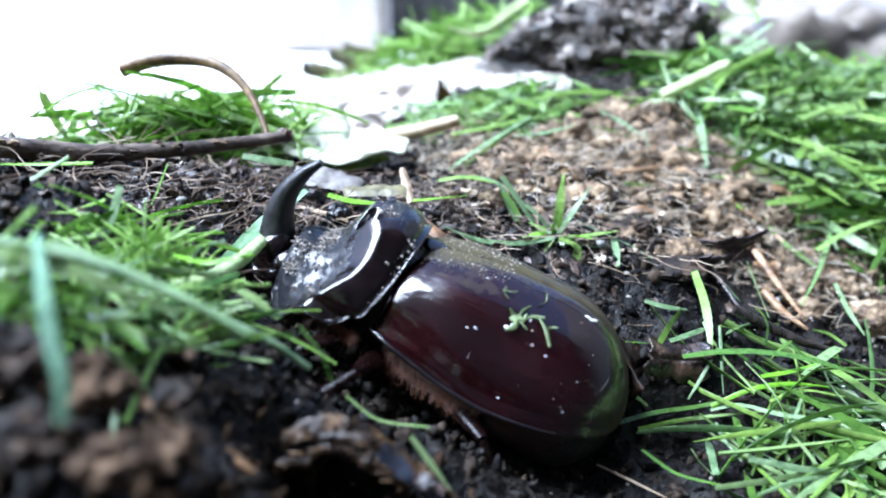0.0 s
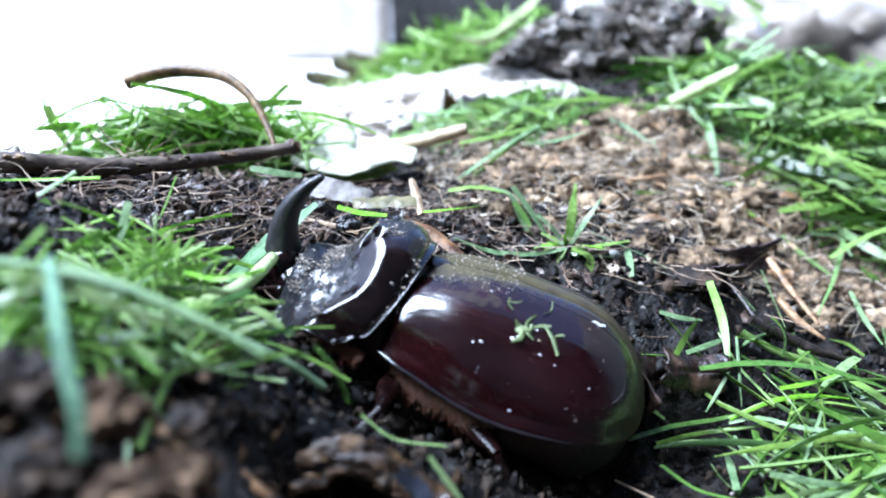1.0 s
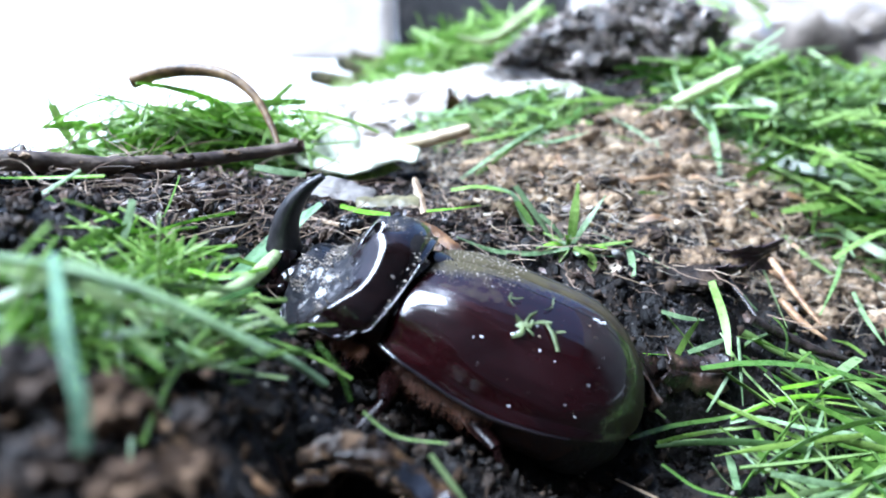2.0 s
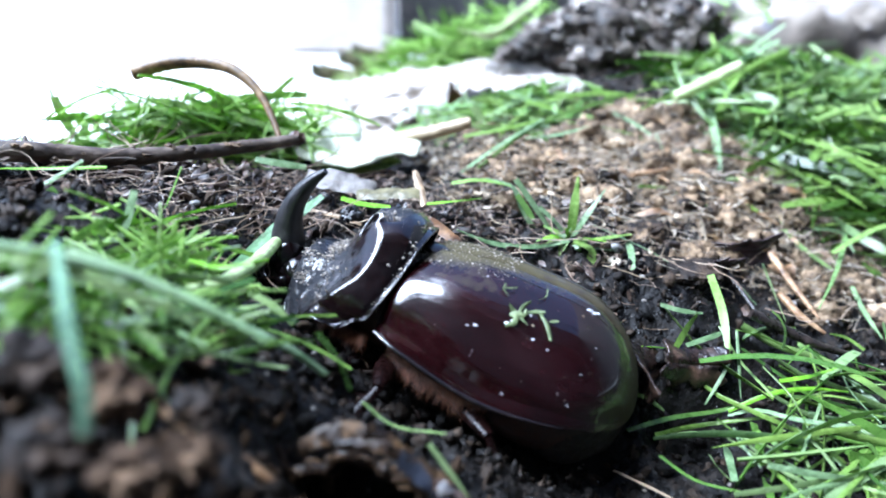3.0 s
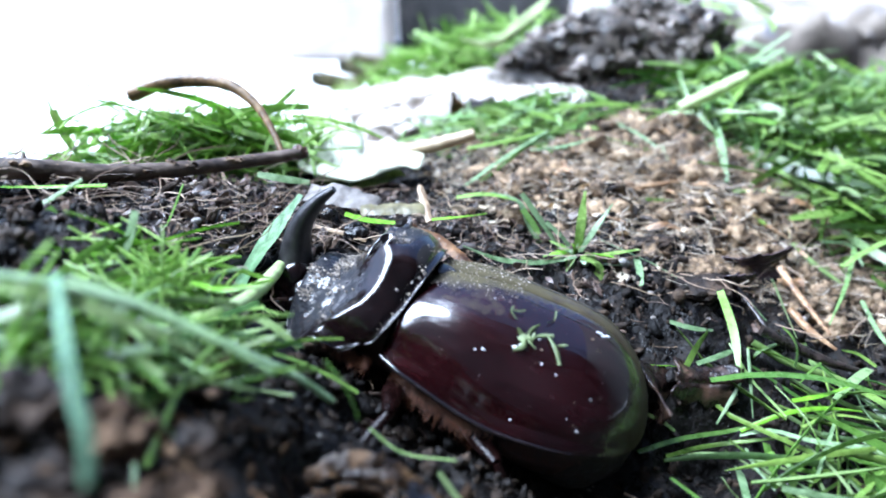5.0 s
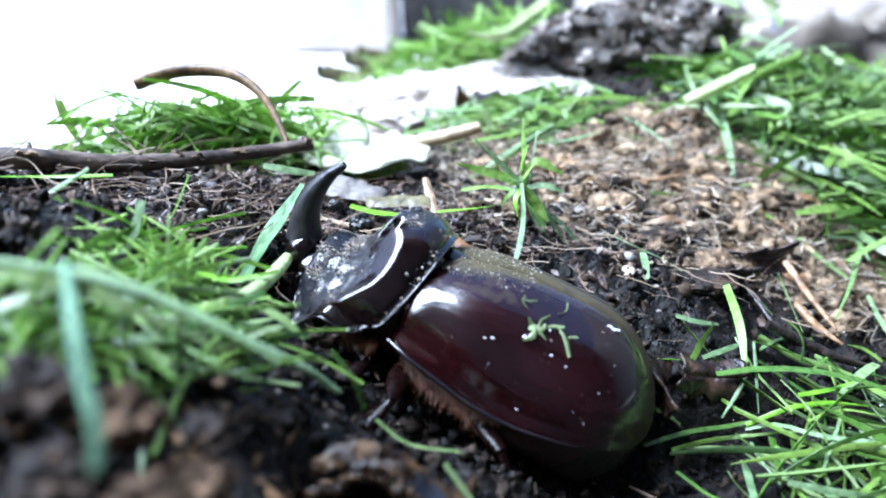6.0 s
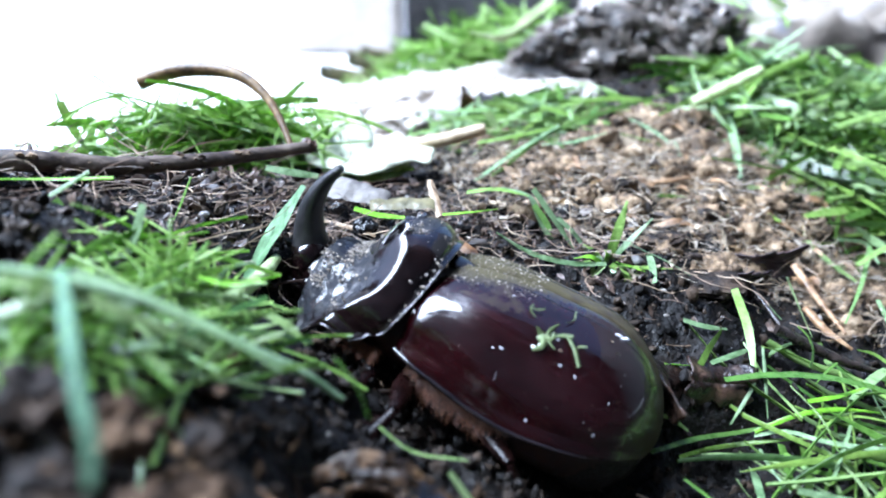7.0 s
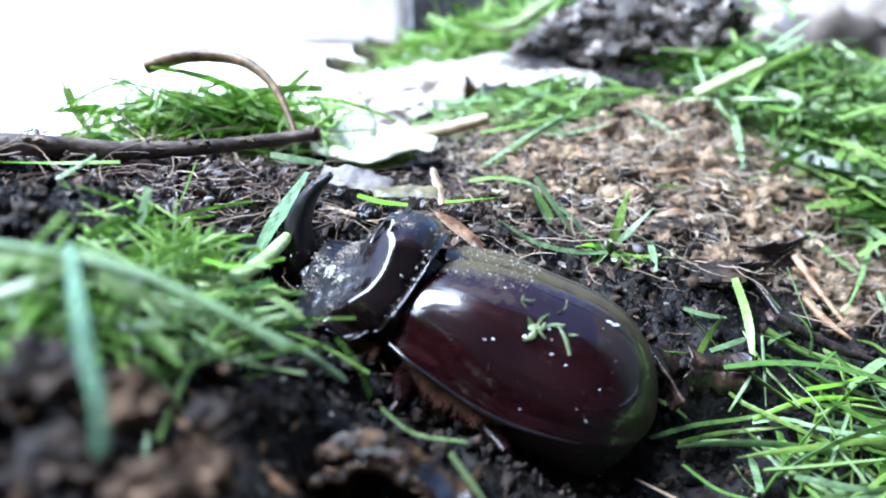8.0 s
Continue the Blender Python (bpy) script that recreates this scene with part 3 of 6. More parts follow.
def build_fibres():
    p, rng = scatter(7000, 7, -5, 62, 78, 130, in_mulch)
    z = crumbled(p[:, 0], p[:, 1])
    sh = [strand(rng, x, y, h + rng.uniform(0.0, 1.6), rng.uniform(1.5, 6), 0.022 + 0.1 * rng.random() ** 3, 0.5, 0.35, 4, i % 4 > 0) for i, ((x, y), h) in enumerate(zip(p, z))]
    tagged(linked("plant_fibres", joined(sh), FIBRE), "tangled brown dead plant fibres on a mound", "plant fibre", kind="stuff")
    p, rng = scatter(2200, 8, -5, 62, 78, 130, in_mulch)
    z = crumbled(p[:, 0], p[:, 1])
    sh = [lump((x, y, h + 0.3), (0.3 + 1.2 * rng.random() ** 3) * np.array([1, rng.uniform(0.3, 0.8), rng.uniform(0.3, 0.6)]), i, 2, 0.4) for i, ((x, y), h) in enumerate(zip(p, z))]
    tagged(linked("mulch_chips", joined(sh), FIBRE), "brown rotted mulch chips and bark crumbs", "mulch", kind="stuff")
    shards("leaf_shards", "dark torn shards of rotted leaves and bark", 2100, 19, (-62, 46, 58, 104), lambda x, y: min(1, bump(x, y, -26, 80, 22, 13) + 0.5 * bump(x, y, 6, 82, 18, 6)), 0.75, SHARD)
    shards("mulch_flakes", "torn tan and orange-brown flakes in the mulch", 900, 29, (-5, 62, 78, 130), in_mulch, 0.9, FIBRE, 1.4)
    # matted clumps that make the mound uneven
    p, rng = scatter(430, 30, 2, 58, 82, 126, in_mulch)
    z = crumbled(p[:, 0], p[:, 1])
    sh = [lump((x, y, h + 0.1), (0.9 + 2.2 * rng.random() ** 2) * np.array([1, rng.uniform(0.6, 1), rng.uniform(0.5, 0.8)]), i, 3, 0.75, 2.4) for i, ((x, y), h) in enumerate(zip(p, z))]
    tagged(linked("matted_clumps", joined(sh), MATTED, sharp=180), "matted brown clumps of rotted plant fibre", "mulch", kind="stuff")
    # curled orange-brown husks among them
    p, rng = scatter(90, 33, 4, 58, 82, 124, in_mulch)
    z = crumbled(p[:, 0], p[:, 1])
    sh = []
    for (x, y), h in zip(p, z):
        a, ln = rng.normal(-0.8, 0.6), rng.uniform(1.5, 4.5)
        d = np.array([math.cos(a), math.sin(a), 0]) * ln * 0.5
        c = np.array([x, y, h + 0.9])
        sh.append(ribbon([c - d, c + (0, 0, rng.uniform(0.2, 0.9)), c + d], rng.uniform(0.5, 1.3), rng.uniform(0.2, 0.7), 0.1, (rng.normal(0, 30), rng.normal(0, 40)), 0.3, 0.6, rings=8))
    tagged(linked("husk_curls", joined(sh), STRAWROOT, sharp=70), "curled orange-brown husks in the mulch", "mulch", kind="stuff")
    # thin roots over the soil by the twig
    def rooty(x, y):
        return min(1, bump(x, y, -28, 76, 22, 12) + 0.4 * bump(x, y, 4, 82, 12, 5) + 0.3 * bump(x, y, 28, 84, 12, 7))
    p, rng = scatter(540, 9, -60, 50, 62, 100, rooty)
    z = crumbled(p[:, 0], p[:, 1])
    sh = [strand(rng, x, y, h + rng.uniform(0.2, 1.4), rng.uniform(3, 12), rng.uniform(0.025, 0.075), 0.45, 0.25) for (x, y), h in zip(p, z)]
    tagged(linked("fine_roots", joined(sh), ROOT), "thin tan rootlets lying over the dark soil", "roots", kind="stuff")


def clippings(name, label, n, seed, box, keep, lift, size=(8, 26), width=(0.3, 0.7), steep=0.25, material=None):
    """A tangle of cut grass."""
    p, rng = scatter(n, seed, *box, keep)
    sh = []
    for x, y in p:
        ln = rng.uniform(*size)
        a = rng.uniform(0, 2 * np.pi)
        e = abs(rng.normal(0, steep)) * rng.choice([1, 1, -0.4])
        w = width[0] + (width[1] * 1.25 - width[0]) * rng.random() ** 1.6
        ln *= 0.45 + 0.6 * rng.random()
        sag = rng.uniform(-0.1, 0.3) * ln
        bend = rng.normal(0, 0.17) * ln
        t = np.linspace(-0.5, 0.5, 7)
        d = np.array([math.cos(a), math.sin(a), 0])
        o = np.array([-d[1], d[0], 0])
        z0 = float(bed(x, y)) + 0.6 + rng.random() ** 1.5 * lift
        c = np.array([x, y, z0]) + t[:, None] * ln * (d * math.cos(e) + np.array([0, 0, math.sin(e)])) + (0.25 - t[:, None] ** 2) * (np.array([0, 0, sag]) + o * bend)
        c[:, 2] = np.maximum(c[:, 2], bed(c[:, 0], c[:, 1]) + 0.5)
        taper = np.interp(t, [-0.5, -0.3, 0.2, 0.5], [0.8, 1, 1, rng.choice([0.1, 0.5, 0.95])])
        sh.append(thin_ribbon(c, (w * taper)[:, None], rng.normal(0, 0.9)))
    return tagged(linked(name, joined(sh), material or GRASS, sharp=70), label, "cut grass", kind="stuff")


def build_grass():
    clippings("grass_clippings", "thick tangle of fresh green grass clippings", 3600, 21, (36, 125, 96, 190),
              lambda x, y: min(1, 1.3 * bump(x, y, 80, 130, 26, 20) + 0.8 * bump(x, y, 62, 112, 13, 16)) * (0.12 if bump(x, y, 30, 106, 20, 14) > 0.35 else 1) * (1 if y < 158 else 0.1), 5.0, (10, 30), (0.26, 0.62), 0.32)
    clippings("grass_clippings", "loose cut grass lying over dark soil", 210, 32, (24, 75, 40, 84), lambda x, y: bump(x, y, 43, 56, 15, 10), 3.2, (7, 26), (0.14, 0.42), 0.18)
    clippings("grass_clippings", "clump of cut grass behind the dark twig", 800, 23, (-58, -14, 88, 122), lambda x, y: bump(x, y, -34, 103, 10, 5) * (1 if x < -21 else 0.3), 8.5, (10, 24), (0.2, 0.5), 0.36, TUFTGREEN)
    clippings("grass_clippings", "short chopped grass on the pale debris", 230, 24, (-10, 26, 108, 140), lambda x, y: bump(x, y, 8, 122, 10, 8), 3.0, (8, 20), (0.15, 0.45))
    clippings("grass_clippings", "cut grass on top of the far clods", 950, 25, (-26, 70, 162, 215), lambda x, y: bump(x, y, 0, 186, 16, 11) + 0.35 * bump(x, y, 48, 178, 12, 6), 14, (8, 24), (0.2, 0.5), 0.4, TUFTGREEN)
    clippings("grass_clippings", "soft tangle of green grass close to the lens", 34, 27, (-34, -12, 34, 52), lambda x, y: bump(x, y, -22, 42, 5, 3.5), 1.8, (9, 20), (0.08, 0.22), 0.4)
    clippings("grass_clippings", "blurred pale bundle of grass shreds close to the lens", 46, 41, (-32, -16, 36, 44), lambda x, y: bump(x, y, -24, 40, 4, 2), 2.6, (7, 18), (0.08, 0.2), 0.55, TUFTGREEN)
    clippings("grass_clippings", "fine curly grass shreds in front of the horn", 100, 31, (-36, -17.5, 48, 62), lambda x, y: bump(x, y, -23, 55, 4.5, 3.5), 1.2, (6, 16), (0.09, 0.25), 0.4, TUFTGREEN)
    clippings("grass_clippings", "shredded grass beside the beetle head", 70, 26, (-36, -10, 40, 60), lambda x, y: bump(x, y, -19.5, 47.5, 3.6, 3.0), 1.2, (7, 16), (0.08, 0.22), 0.35)


# ---- the beetle: x ahead, y to its left, z up, from the front of its wing cases ----
BODY = 0.95
PIVOT = np.array((0.5, 0, 7.0))
NECK = np.array((10.0, 0, 6.0))


def elytron(side):
    length = 22.2

    def at(u, v):
        s = 1 - (1 - u) ** 1.8
        wide = np.where(s < 0.5, 7.9 + 1.9 * np.sin(np.pi * np.minimum(s, 0.5)), 9.8 * np.sqrt(np.maximum(0, 1 - (np.maximum(0, s - 0.5) / 0.5) ** 2.5)))
        wide = wide * (0.93 + 0.07 * smooth(0, 0.06, s))
        low = curve([0, 0.45, 0.72, 1], [5.0, 4.4, 5.2, 5.4], s)
        high = np.where(s < 0.4, 7.0 + 2.4 * np.sin(np.pi / 2 * np.minimum(s, 0.4) / 0.4), 9.4 * np.maximum(0, 1 - (np.maximum(0, s - 0.4) / 0.6) ** 2.4) ** 0.6)
        high = high * (0.95 + 0.05 * smooth(0, 0.06, s) ** 0.6)
        a = np.clip(v / 0.9, 0, 1) * np.pi / 2
        y = wide * np.sin(a) + 0.04
        z = low + high * np.cos(a) ** (0.74 + 0.21 * smooth(0.1, 0.5, s))
        # seam along the back, bead along the rim, shoulder knob
        z = z - 0.45 * np.exp(-((y / 0.35) ** 2)) * (1 - smooth(0.9, 1, s))
        y = y + 0.5 * np.exp(-(((v - 0.885) / 0.022) ** 2)) * (1 - smooth(0.93, 1, s))
        z = z + 0.34 * np.exp(-((s - 0.19) / 0.1) ** 2 - ((v - 0.47) / 0.2) ** 2)
        # under the rim
        k = smooth(0.9, 1.0, v)
        y = y - k * 1.3 * np.minimum(1, wide / 5)
        z = z - k * 0.7
        return np.stack([0.2 - (length + 2.0) * s + 1.0 * smooth(0.1, 0.6, v) * (1 - s) ** 3, side * y, z], -1) * BODY

    v, f, uv = sheet(at, 64, 40)
    if side > 0:
        f = [q[::-1] for q in f]
    return v, f, uv


def bowl(x, y):
    """How far a place on the shield is from the middle of its hollow front; 1 on the ridge round it."""
    y = np.abs(y)
    back = 6.9 - 2.6 * smooth(0.5, 6.5, y)
    return np.maximum(0, (10.6 - x) / (10.6 - back)) ** 2.3 + (y / 8.6) ** 6


def pronotum():
    def at(u, v):
        s = 0.17 + 0.83 * u
        a = v * 2 - 1
        b = np.abs(a)
        wide = curve([0, 0.2, 0.45, 0.75, 1], [8.3, 8.8, 8.8, 7.6, 4.9], s)
        low = 4.9 - 1.5 * s**1.5
        mid = curve([0, 0.15, 0.28, 0.4, 0.52, 0.64, 0.82, 1], [6.6, 8.3, 9.3, 9.6, 9.1, 8.3, 7.0, 4.6], s)
        lat = curve([0, 0.2, 0.45, 0.75, 1], [5.3, 7.0, 7.4, 6.3, 3.9], s)
        k = smooth(0.22, 0.62, b)
        ang = b * np.pi / 2
        y = wide * np.sin(ang) * np.sign(a)
        z = low + (mid * (1 - k) + lat * k) * np.cos(ang) ** (1.0 - 0.15 * smooth(0.2, 0.5, s))
        x = (1 - s) * (-1.8 + 3.0 * b**2) + s * (11.6 - 0.6 * b**2) + (1 - u) * 1.6 * smooth(0.76, 1, b) ** 1.8
        # the bowl in front of a curved ridge, closed at its sides, and the knobs on the ridge
        rho = bowl(x, y)
        z = z - smooth(1.35, 0.2, rho) * 3.1 * (1 - 0.72 * smooth(0.74, 1, u))
        z = z + 0.16 * np.exp(-(((rho - 1.25) / 0.42) ** 2)) * smooth(9.0, 7.0, x) * (1 - smooth(0.45, 0.65, b))
        for yy, am in ((0.0, 0.1), (2.6, 0.35), (-2.6, 0.2)):
            z = z + am * np.exp(-(((x - 5.6) / 0.9) ** 2) - ((y - yy) / 1.1) ** 2)
        # deep round pits beside the middle knob, and the hollow on the hump
        for yy in (2.1, -2.1):
            r2 = ((x - 5.9) / 0.6) ** 2 + ((y - yy) / 0.65) ** 2
            z = z - 2.4 * np.exp(-(r2**1.4)) + 0.3 * np.exp(-((np.sqrt(r2) - 1.6) ** 2) / 0.12)
        z = z - 0.35 * np.exp(-(((x - 4.6) / 1.1) ** 2) - ((y - 1.6) / 0.8) ** 2)
        z = z - 0.5 * np.exp(-(((b - 0.86) / 0.12) ** 2)) * (1 - smooth(0, 0.55, u))
        # groove and raised rim at the sides and along the rear
        y = y + np.sign(a) * (0.3 * smooth(0.93, 1.0, b) - 0.2 * np.exp(-(((b - 0.91) / 0.04) ** 2)))
        z = z - 0.22 * np.exp(-(((u - 0.05) / 0.025) ** 2)) + 0.1 * (1 - smooth(0, 0.02, u)) - 0.3 * smooth(0.97, 1, u)
        return np.stack([x, y, z], -1) * BODY

    return sheet(at, 120, 111)


def ellipsoid(centre, size, sub=3, rough=0.04, seed=1):
    v, f = BALLS[sub]
    off = Vector((seed, 2 * seed, 0))
    k = np.array([noise.noise(Vector(p) * 2 + off) for p in v])
    return (v * (1 + rough * k)[:, None] * np.asarray(size, float) + np.asarray(centre, float)) * BODY, f, np.zeros((len(v), 2))


def hairs(points, ways, lengths, r=0.05, seed=0):
    rng = np.random.default_rng(seed)
    sh = []
    for p, w, ln in zip(points, ways, lengths):
        w = np.asarray(w, float) + rng.normal(0, 0.32, 3)
        w /= np.linalg.norm(w)
        q = np.asarray(p, float) + w * ln * 0.5 + np.array([0, 0, -0.12 * ln])
        sh.append(tube(np.array([p, q, np.asarray(p, float) + w * ln + np.array([0, 0, -0.35 * ln])]) * BODY, [r, r * 0.8, r * 0.3], 4, 5))
    return joined(sh)


def leg(parent, name, hip, knee, ankle, toe, thick, spines):
    ob = tagged(new(name), "")
    ob.parent = parent
    part("femur", tube(np.array([hip, (np.array(hip) + knee) / 2, knee]) * BODY, [thick * 1.1, thick * 1.35, thick * 0.7], 10, 12, 0.7), LEG, ob)
    sh = [tube(np.array([knee, (np.array(knee) + ankle) / 2, ankle]) * BODY, [thick * 0.55, thick * 0.8, thick * 1.0], 10, 12, 0.65)]
    k, a = np.array(knee, float), np.array(ankle, float)
    out = np.cross(a - k, (0, 0, 1.0))
    out /= np.linalg.norm(out) + 1e-9
    for i in range(spines):
        q = k + (a - k) * (0.4 + 0.55 * i / max(1, spines - 1))
        sh.append(tube(np.array([q, q + out * thick * 1.2 + (a - k) * 0.03, q + out * thick * 2.0 + (a - k) * 0.09]) * BODY, [thick * 0.4, thick * 0.25, thick * 0.05], 6, 6))
    part("tibia", joined(sh), LEG, ob)
    t = np.array(toe, float)
    sh = []
    for i in range(5):
        p0, p1 = a + (t - a) * i / 5, a + (t - a) * (i + 0.95) / 5
        sh.append(tube(np.array([p0, p1]) * BODY, [thick * 0.24, thick * 0.34], 6, 5))
    for sgn in (-1, 1):
        sh.append(tube(np.array([t, t + out * sgn * 0.5 + (t - a) * 0.12, t + out * sgn * 0.6 + (t - a) * 0.2 + np.array([0, 0, -0.4])]) * BODY, [0.16, 0.1, 0.03], 5, 5))
    part("tarsus", joined(sh), LEG, ob)
    return ob


def build_beetle():
    rng = np.random.default_rng(12)
    b = tagged(new("rhinoceros_beetle"), "glossy dark red-brown rhinoceros beetle with a curved black horn", "beetle")
    for side in (1, -1):
        shape = elytron(side)
        q = np.asarray(shape[0]) / BODY
        # dust on back and tail, plus painted olive reflection and hazy streaks
        film = np.exp(-((q[:, 0] + 3.5) / 4.5) ** 2) * np.exp(-((q[:, 1] / 4.2) ** 2)) + (0.75 if side < 0 else 0.55 * np.exp(-((q[:, 1] / 1.3) ** 2))) + 1.0 * smooth(-19.0, -23.0, q[:, 0])
        haze_streak = np.array([noise.noise(Vector((0.16 * p[0], 0.5 * p[1], 0.5 * p[2]))) + 0.5 * noise.noise(Vector((0.5 * p[0], 1.4 * p[1], 1.4 * p[2]))) for p in q])
        film = film + 0.26 * smooth(-0.1, 0.5, haze_streak)
        e = part("elytron", shape, CHITIN, b, "glossy red-brown wing case", dust_sheen=np.clip(film, 0, 1))
        thicken(e, 0.3)
        g = np.asarray(shape[0]).reshape(64, 40, 3)
        part("rim", tube(g[0:36:3, 35] + np.array((0, side * 0.2, 0.03)), [0.17, 0.21, 0.19, 0.07], 8, 60), RIM, e, "thin polished rim")
        part("sutural_line", tube(g[5:42:3, 5] - np.array((0, 0, 0.02)), [0.03, 0.08, 0.08, 0.03], 6, 50), RIM, e, "fine raised line beside the seam")
    part("scutellum", ellipsoid((-0.6, 0, 11.9), (1.8, 1.5, 0.5), 3), BLACK, b)
    part("abdomen", ellipsoid((-12.6, 0, 3.4), (11.2, 9.1, 4.7), 4, 0.06), BELLY, b, "orange-brown hairy underside")
    part("pygidium", ellipsoid((-16.8, 0, 3.0), (6.9, 8.0, 5.2), 4, 0.08), PYGIDIUM, b, "dull olive-brown hairy tail end")
    part("thorax", ellipsoid((1.5, 0, 5.2), (6.5, 7.0, 4.6), 4, 0.05), BELLY, b)
    n = 1700
    x = rng.uniform(-11, -0.3, n)
    w = 7.6 + 1.6 * np.sin(np.clip(-x, 0, 12) / 12 * np.pi / 2)
    pts = np.stack([x, w - rng.uniform(0.2, 1.2, n), 4.2 - rng.uniform(0, 1.8, n)], 1)
    tagged(part("hair_fringe", hairs(pts, [(-0.3, 0.8, -0.7)] * n, 0.25 + 1.1 * rng.random(n) ** 1.7, 0.017, 4), HAIR, b, "rusty hair fringe under the wing case"), kind="stuff")
    # the dust on the shield
    q = np.asarray(pronotum()[0]) / BODY
    patchy = np.array([noise.fractal(Vector(p) * 1.1, 0.6, 2.1, 4) for p in q])
    film = smooth(1.0, 0.45, bowl(q[:, 0], q[:, 1])) * (0.55 + 0.5 * smooth(-0.25, 0.3, patchy) + 0.2 * smooth(1, -3, q[:, 1])) + 1.0 * np.exp(-((q[:, 0] - 4.2) / 1.7) ** 2 - ((q[:, 1] + 0.6) / 2.6) ** 2)
    front = part("pronotum", pronotum(), SHIELD, b, "black dusty pronotum with a hollow front", dust_sheen=np.clip(film, 0, 1))
    thicken(front, 0.35)
    g = np.asarray(pronotum()[0]).reshape(120, 111, 3)
    part("rim", tube(np.vstack([g[116:0:-9, 110], g[0, 110:0:-5], g[1:117:9, 0]]), [0.08, 0.1, 0.1, 0.08], 8, 150), RIM, front, "thin polished rim")
    n = 1100
    x = rng.uniform(1.5, 9.5, n)
    w = np.interp(x, [0, 3, 6, 10], [8.3, 8.5, 7.8, 5.6])
    pts = np.stack([x, w - rng.uniform(0.2, 0.9, n), 4.5 - rng.uniform(0, 0.8, n)], 1)
    tagged(part("hair_fringe", hairs(pts, [(0.1, 0.75, -0.8)] * n, 0.25 + 1.0 * rng.random(n) ** 1.7, 0.017, 5), HAIR, front, "rusty hair fringe under the pronotum"), kind="stuff")
    # dirt that lies on the front shield and on the shoulders of the wing cases
    pv = np.asarray(pronotum()[0])
    pick = pv[(pv[:, 2] > 4.6) & (np.abs(pv[:, 1]) < 7.6)]
    patchy = np.array([noise.noise(Vector(q) * 0.55) for q in pick])
    wgt = (smooth(6.0, 8.0, pick[:, 0]) * (0.35 + smooth(3.5, -1.5, pick[:, 1])) + 1.5 * np.exp(-((pick[:, 0] - 4.3) / 0.9) ** 2 - ((pick[:, 1] - 1.5) / 0.9) ** 2)) * smooth(-0.15, 0.4, patchy) + 0.006 + 0.12 * np.exp(-((pick[:, 0] - 1.3) / 0.5) ** 2)
    n = 3200
    pick = pick[rng.choice(len(pick), n, p=wgt / wgt.sum())] + rng.normal(0, 0.1, (n, 3)) * np.array([1, 1, 0.3]) + np.array([0, 0, 0.03])
    sh = [lump(q, (0.025 + 0.17 * rng.random() ** 4) * np.array([1, 1, 0.6]), i, 1, 0.25) for i, q in enumerate(pick)]
    tagged(part("dirt", joined(sh), DUST, front, "pale soil grains on the shield"), kind="stuff")
    for side in (1, -1):
        ev = np.asarray(elytron(side)[0])
        pick = ev[(ev[:, 0] > -8) & (np.abs(ev[:, 1]) < 3.6) & (ev[:, 2] > 9)]
        pick = pick[rng.choice(len(pick), 520)] + rng.normal(0, 0.25, (520, 3)) * np.array([1, 1, 0.2])
        sh = [lump(q, (0.03 + 0.09 * rng.random() ** 3) * np.array([1, 1, 0.6]), i + 500, 1, 0.2) for i, q in enumerate(pick)]
        tagged(part("dirt", joined(sh), DUST, b, "soil grains on the wing case"), kind="stuff")
    ev = np.asarray(elytron(1)[0]).reshape(64, 40, 3)
    for i, j, r in ((12, 22, 0.16), (16, 18, 0.2), (17, 17, 0.26), (19, 14, 0.12), (29, 5, 0.26), (30, 5, 0.22), (31, 4, 0.18), (21, 19, 0.12), (24, 20, 0.09)):
        part("speck", lump(ev[i, j] + np.array([0, 0.05, 0.08]), (r, r * 0.7, r * 0.4), i * j, 2, 0.25), WHITE, b)
    for k in range(22):
        i, j = int(rng.integers(5, 34)), int(rng.integers(6, 33))
        r = 0.03 + 0.07 * rng.random() ** 2
        part("speck", lump(ev[i, j] + np.array([0, 0.04, 0.05]), (r * 1.2, r * 0.8, r * 0.4), k, 2, 0.25), (WHITE, DUST, WHITE, TAN)[k % 4], b)
    # head and horn
    stump = tube(np.array([(12.6, 0, 0.9), (13.2, 0, 2.2), (13.6, 0, 3.5), (14.05, 0, 5.1), (14.4, 0, 6.6)]) * BODY, [3.0, 2.6, 2.15, 1.65, 1.25], 20, 24, 0.95)
    skull = joined([ellipsoid((11.6, 0, 3.5), (2.7, 3.5, 2.5), 4), ellipsoid((13.7, 0.5, 4.5), (1.8, 2.2, 2.4), 4, 0.1), ellipsoid((13.9, 0, 1.9), (2.2, 2.9, 1.1), 3), stump])
    head = part("head", skull, SHIELD, b, "small glossy black head", dust_sheen=np.full(len(skull[0]), 0.25))
    part("horn", tube(np.array([(14.25, 0, 5.9), (14.55, 0, 7.0), (14.82, 0, 8.75), (14.5, 0, 11.1), (13.6, 0, 13.2), (12.65, 0, 14.6)]) * BODY, [1.85, 1.5, 1.22, 0.96, 0.66, 0.34], 16, 40, 0.92), HORN, head, "long black horn curving backwards")
    for side in (1, -1):
        part("eye", ellipsoid((12.4, side * 3.2, 3.2), (0.7, 0.5, 0.7), 2), BLACK, head)
        part("antenna", joined([tube(np.array([(13.2, side * 2.6, 3.0), (14.4, side * 3.5, 2.8), (15.4, side * 3.9, 2.2)]) * BODY, [0.16, 0.13, 0.14], 6, 8),
                                ellipsoid((15.7, side * 4.0, 1.9), (0.55, 0.35, 0.4), 2)]), BELLY, head)
